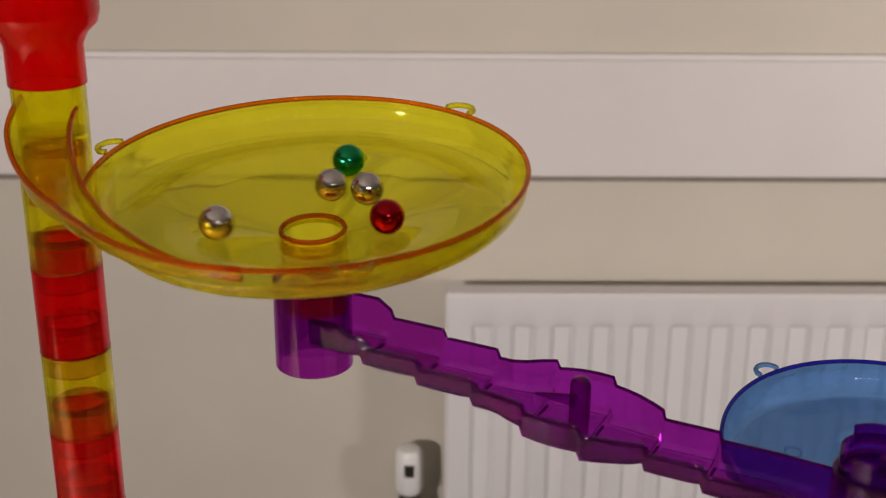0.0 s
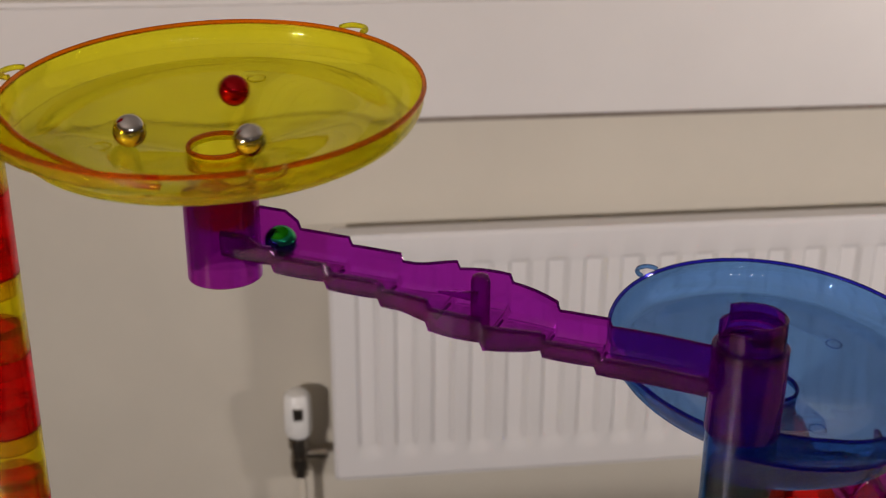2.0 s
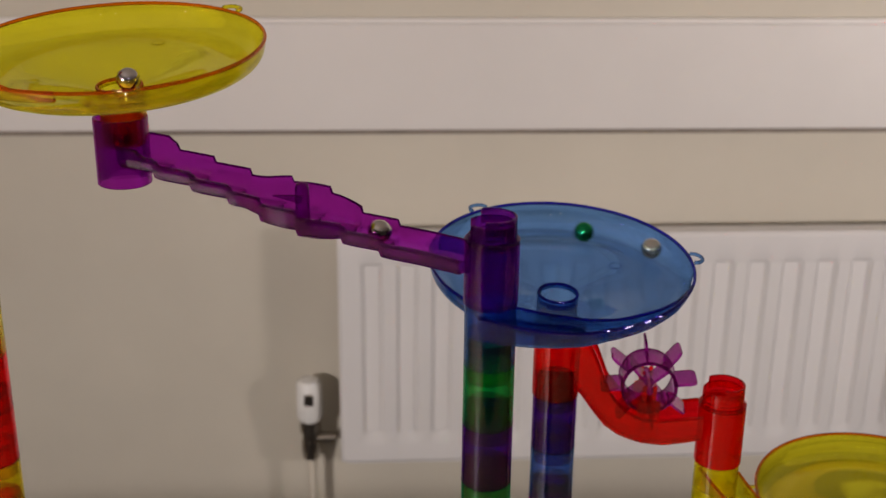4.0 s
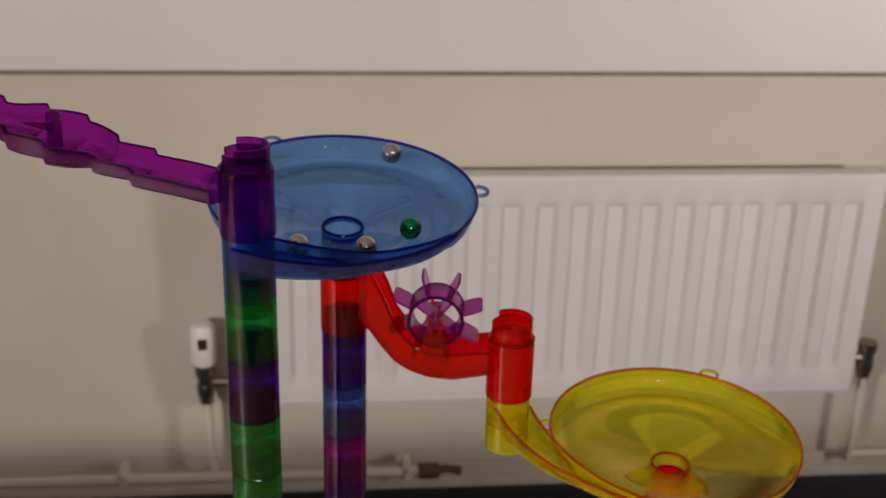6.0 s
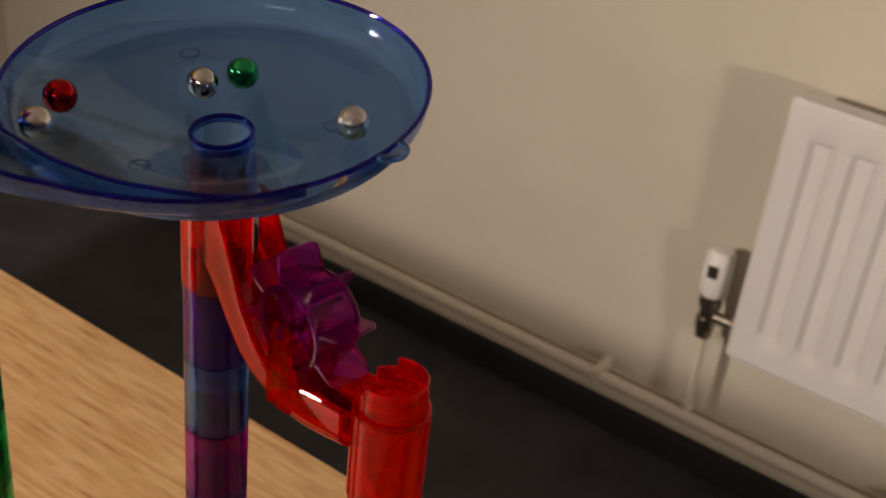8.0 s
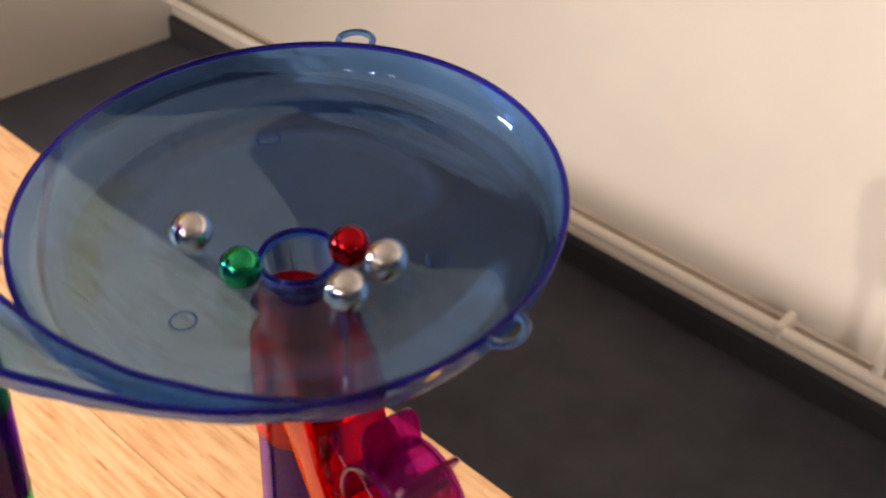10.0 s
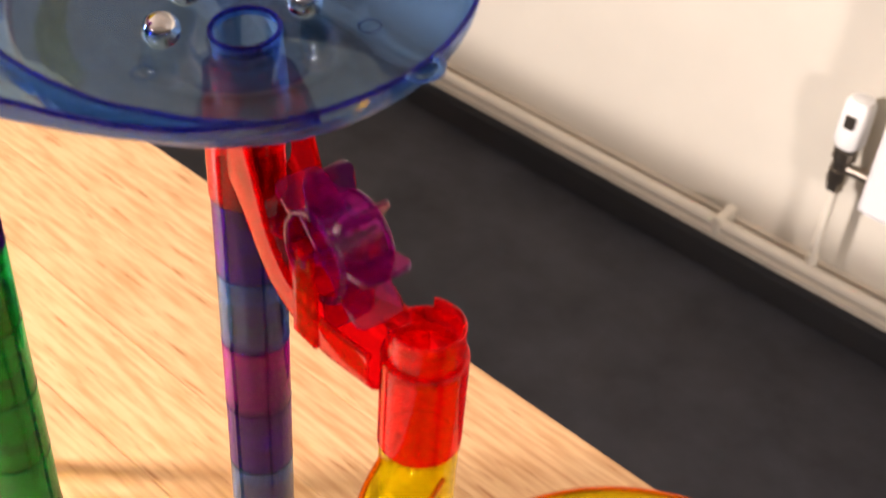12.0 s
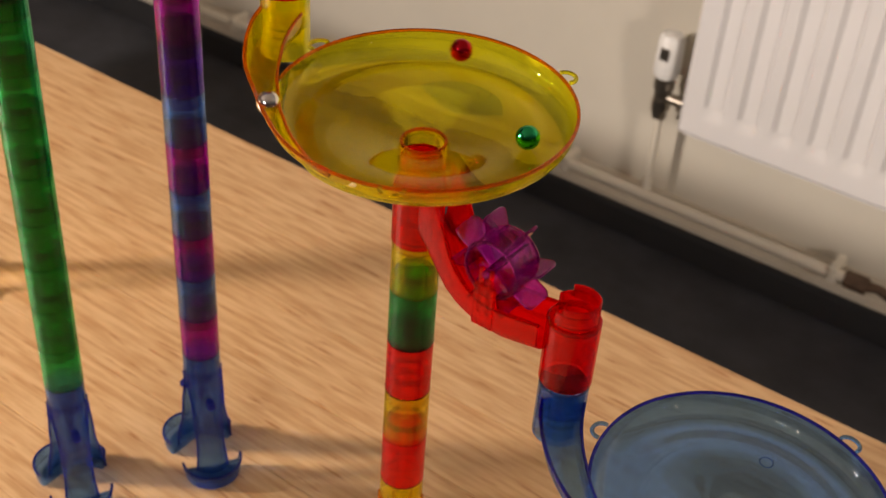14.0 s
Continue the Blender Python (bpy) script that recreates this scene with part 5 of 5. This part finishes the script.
    walk(silver_marbles[2], [(t, pose(x, y, z)) for t, x, y, z in (
        (0, -0.0527, 0.4877, 1.4941), (0.07, -0.0296, 0.4739, 1.4916), (0.13, -0.0071, 0.4790, 1.4912), (0.2, 0.0032, 0.4951, 1.4917),
        (0.27, 0.0098, 0.5108, 1.4948), (0.33, 0.0038, 0.5297, 1.4979), (0.4, -0.0152, 0.5419, 1.4999), (0.5, -0.0422, 0.5338, 1.4988),
        (0.6, -0.0560, 0.5079, 1.4960), (0.7, -0.0434, 0.4868, 1.4922), (0.8, -0.0238, 0.4808, 1.4903), (0.87, -0.0080, 0.4841, 1.4904),
        (0.93, 0.0014, 0.4953, 1.4912), (1, 0.0017, 0.5085, 1.4921), (1.07, -0.0009, 0.5258, 1.4957), (1.13, -0.0194, 0.5382, 1.4984),
        (1.2, -0.0456, 0.5325, 1.4989), (1.3, -0.0484, 0.5126, 1.4948), (1.4, -0.0407, 0.4978, 1.4914), (1.45, -0.0299, 0.4859, 1.4900),
        (1.5, -0.0149, 0.4835, 1.4898), (1.55, -0.0024, 0.4905, 1.4906), (1.6, 0.0027, 0.5031, 1.4918), (1.65, 0.0033, 0.5176, 1.4943),
        (1.7, -0.0068, 0.5308, 1.4965), (1.75, -0.0251, 0.5353, 1.4975), (1.8, -0.0443, 0.5264, 1.4969), (1.9, -0.0511, 0.5144, 1.4957),
        (2, -0.0527, 0.5003, 1.4944), (2.07, -0.0348, 0.4825, 1.4911), (2.13, -0.0143, 0.4834, 1.4899), (2.2, -0.0047, 0.4958, 1.4897),
        (2.27, 0.0021, 0.5083, 1.4921), (2.33, -0.0035, 0.5240, 1.4946), (2.4, -0.0212, 0.5316, 1.4959), (2.5, -0.0388, 0.5211, 1.4944),
        (2.6, -0.0436, 0.5007, 1.4922), (2.64, -0.0320, 0.4871, 1.4902), (2.68, -0.0163, 0.4849, 1.4895), (2.72, -0.0049, 0.4927, 1.4899),
        (2.76, -0.0022, 0.5042, 1.4904), (2.8, -0.0072, 0.5126, 1.4910), (2.9, -0.0127, 0.5275, 1.4946), (3, -0.0345, 0.5327, 1.4973),
        (3.1, -0.0483, 0.5149, 1.4952), (3.2, -0.0470, 0.4920, 1.4928), (3.3, -0.0291, 0.4780, 1.4910), (3.4, -0.0084, 0.4796, 1.4910),
        (3.5, 0.0046, 0.4934, 1.4921), (3.6, 0.0040, 0.5122, 1.4933), (3.7, -0.0086, 0.5229, 1.4934), (3.8, -0.0226, 0.5209, 1.4920),
        (3.84, -0.0302, 0.5123, 1.4904), (3.88, -0.0297, 0.5018, 1.4893), (3.92, -0.0226, 0.4955, 1.4887), (3.96, -0.0142, 0.4959, 1.4890),
        (4, -0.0093, 0.5014, 1.4897), (4.1, -0.0171, 0.5059, 1.4840), (4.2, -0.0171, 0.5059, 1.4520), (4.25, -0.0056, 0.5025, 1.4459),
        (4.3, 0.0040, 0.4997, 1.4433), (4.4, 0.0261, 0.4932, 1.4373), (4.5, 0.0500, 0.4861, 1.4308), (4.6, 0.0720, 0.4759, 1.4245),
        (4.7, 0.0918, 0.4615, 1.4185), (4.8, 0.1164, 0.4636, 1.4124), (4.9, 0.1412, 0.4592, 1.4059), (5, 0.1651, 0.4522, 1.3994),
        (5.05, 0.1795, 0.4479, 1.3954), (5.1, 0.2074, 0.4397, 1.3920), (5.18, 0.2074, 0.4397, 1.3600), (5.25, 0.2132, 0.4335, 1.3506),
        (5.3, 0.2458, 0.4323, 1.3481), (5.36, 0.2817, 0.4406, 1.3464), (5.42, 0.3187, 0.4634, 1.3465), (5.5, 0.2666, 0.4691, 1.3428),
        (5.6, 0.3007, 0.4896, 1.3418), (5.7, 0.3242, 0.5081, 1.3452), (5.8, 0.3388, 0.5471, 1.3519), (5.9, 0.3277, 0.5834, 1.3575),
        (6, 0.3015, 0.6061, 1.3609), (6.1, 0.2615, 0.6120, 1.3618), (6.2, 0.2251, 0.6002, 1.3613), (6.3, 0.1967, 0.5694, 1.3586),
        (6.4, 0.1891, 0.5274, 1.3541), (6.5, 0.2124, 0.4822, 1.3481), (6.6, 0.2587, 0.4614, 1.3444), (6.7, 0.3085, 0.4743, 1.3447),
        (6.8, 0.3390, 0.5156, 1.3490), (6.9, 0.3388, 0.5537, 1.3530), (7, 0.3205, 0.5860, 1.3568), (7.1, 0.2714, 0.6063, 1.3592),
        (7.2, 0.2251, 0.5878, 1.3568), (7.3, 0.1971, 0.5558, 1.3555), (7.4, 0.1940, 0.5093, 1.3518), (7.5, 0.2301, 0.4847, 1.3441),
        (7.6, 0.2663, 0.4871, 1.3398), (7.7, 0.3012, 0.4850, 1.3424), (7.8, 0.3363, 0.5080, 1.3481), (7.9, 0.3348, 0.5351, 1.3493),
        (8, 0.3244, 0.5573, 1.3500), (8.07, 0.2963, 0.5903, 1.3544), (8.13, 0.2544, 0.5964, 1.3558), (8.2, 0.2197, 0.5738, 1.3535),
        (8.3, 0.1982, 0.5446, 1.3532), (8.4, 0.1968, 0.5031, 1.3510), (8.5, 0.2124, 0.4823, 1.3481), (8.6, 0.2430, 0.4901, 1.3413),
        (8.67, 0.2776, 0.4927, 1.3390), (8.73, 0.2990, 0.5146, 1.3394), (8.8, 0.3003, 0.5412, 1.3410), (8.9, 0.3048, 0.5577, 1.3454),
        (9, 0.3009, 0.5775, 1.3505), (9.07, 0.2713, 0.5837, 1.3500), (9.13, 0.2475, 0.5727, 1.3472), (9.2, 0.2371, 0.5531, 1.3432),
        (9.28, 0.2342, 0.5294, 1.3405), (9.36, 0.2486, 0.5099, 1.3378), (9.44, 0.2728, 0.5057, 1.3368), (9.52, 0.2934, 0.5195, 1.3381),
        (9.6, 0.2989, 0.5440, 1.3411), (9.68, 0.2863, 0.5649, 1.3439), (9.76, 0.2630, 0.5720, 1.3454), (9.84, 0.2409, 0.5617, 1.3447),
        (9.92, 0.2314, 0.5393, 1.3422), (10, 0.2394, 0.5162, 1.3392), (10.08, 0.2607, 0.5044, 1.3372), (10.16, 0.2844, 0.5099, 1.3373),
        (10.24, 0.2984, 0.5299, 1.3394), (10.32, 0.2954, 0.5541, 1.3424), (10.4, 0.2770, 0.5700, 1.3448), (10.48, 0.2516, 0.5692, 1.3453),
        (10.56, 0.2339, 0.5508, 1.3435), (10.64, 0.2339, 0.5254, 1.3404), (10.72, 0.2516, 0.5070, 1.3377), (10.8, 0.2770, 0.5062, 1.3370),
        (10.9, 0.2958, 0.5228, 1.3386), (11, 0.2980, 0.5479, 1.3416), (11.1, 0.2824, 0.5675, 1.3444), (11.17, 0.2629, 0.5717, 1.3453),
        (11.23, 0.2446, 0.5641, 1.3447), (11.3, 0.2338, 0.5477, 1.3429), (11.4, 0.2328, 0.5229, 1.3407), (11.5, 0.2514, 0.5093, 1.3375),
        (11.55, 0.2654, 0.5111, 1.3360), (11.6, 0.2750, 0.5183, 1.3352), (11.65, 0.2854, 0.5258, 1.3363), (11.7, 0.2904, 0.5385, 1.3381),
        (11.75, 0.2871, 0.5494, 1.3394), (11.8, 0.2795, 0.5575, 1.3405), (11.85, 0.2646, 0.5621, 1.3414), (11.9, 0.2500, 0.5565, 1.3411),
        (11.95, 0.2414, 0.5468, 1.3405), (12, 0.2388, 0.5334, 1.3394), (12.1, 0.2507, 0.5158, 1.3368), (12.2, 0.2715, 0.5125, 1.3358),
        (12.3, 0.2879, 0.5251, 1.3368), (12.4, 0.2900, 0.5455, 1.3392), (12.5, 0.2768, 0.5607, 1.3413), (12.6, 0.2568, 0.5616, 1.3418),
        (12.7, 0.2422, 0.5465, 1.3402), (12.8, 0.2443, 0.5259, 1.3376), (12.9, 0.2612, 0.5145, 1.3357), (12.97, 0.2772, 0.5177, 1.3355),
        (13.05, 0.2870, 0.5302, 1.3367), (13.12, 0.2865, 0.5458, 1.3384), (13.2, 0.2764, 0.5572, 1.3399), (13.27, 0.2617, 0.5593, 1.3404),
        (13.35, 0.2493, 0.5516, 1.3397), (13.43, 0.2449, 0.5381, 1.3380), (13.5, 0.2501, 0.5252, 1.3362), (13.57, 0.2637, 0.5187, 1.3349),
        (13.65, 0.2776, 0.5235, 1.3350), (13.73, 0.2838, 0.5365, 1.3363), (13.8, 0.2792, 0.5497, 1.3379), (13.87, 0.2685, 0.5555, 1.3388),
        (13.93, 0.2567, 0.5531, 1.3387), (14, 0.2494, 0.5439, 1.3376),
    )])
    turns = [(0.0, 10), (4.0, 10), (5.2, 0), (11.25, 0), (11.35, -60), (11.45, -130), (11.55, -175), (11.78, -190), (11.86, -250), (11.94, -320), (12.05, -372), (12.3, -385),
             (12.95, -385), (13.05, -440), (13.15, -505), (13.3, -550), (13.8, -550), (13.9, -590), (14.0, -650)]
    walk(wheel_1, [(t, wheel_1_pose @ pose(0, 0, 0, 0, a, 0)) for t, a in turns])


motions()
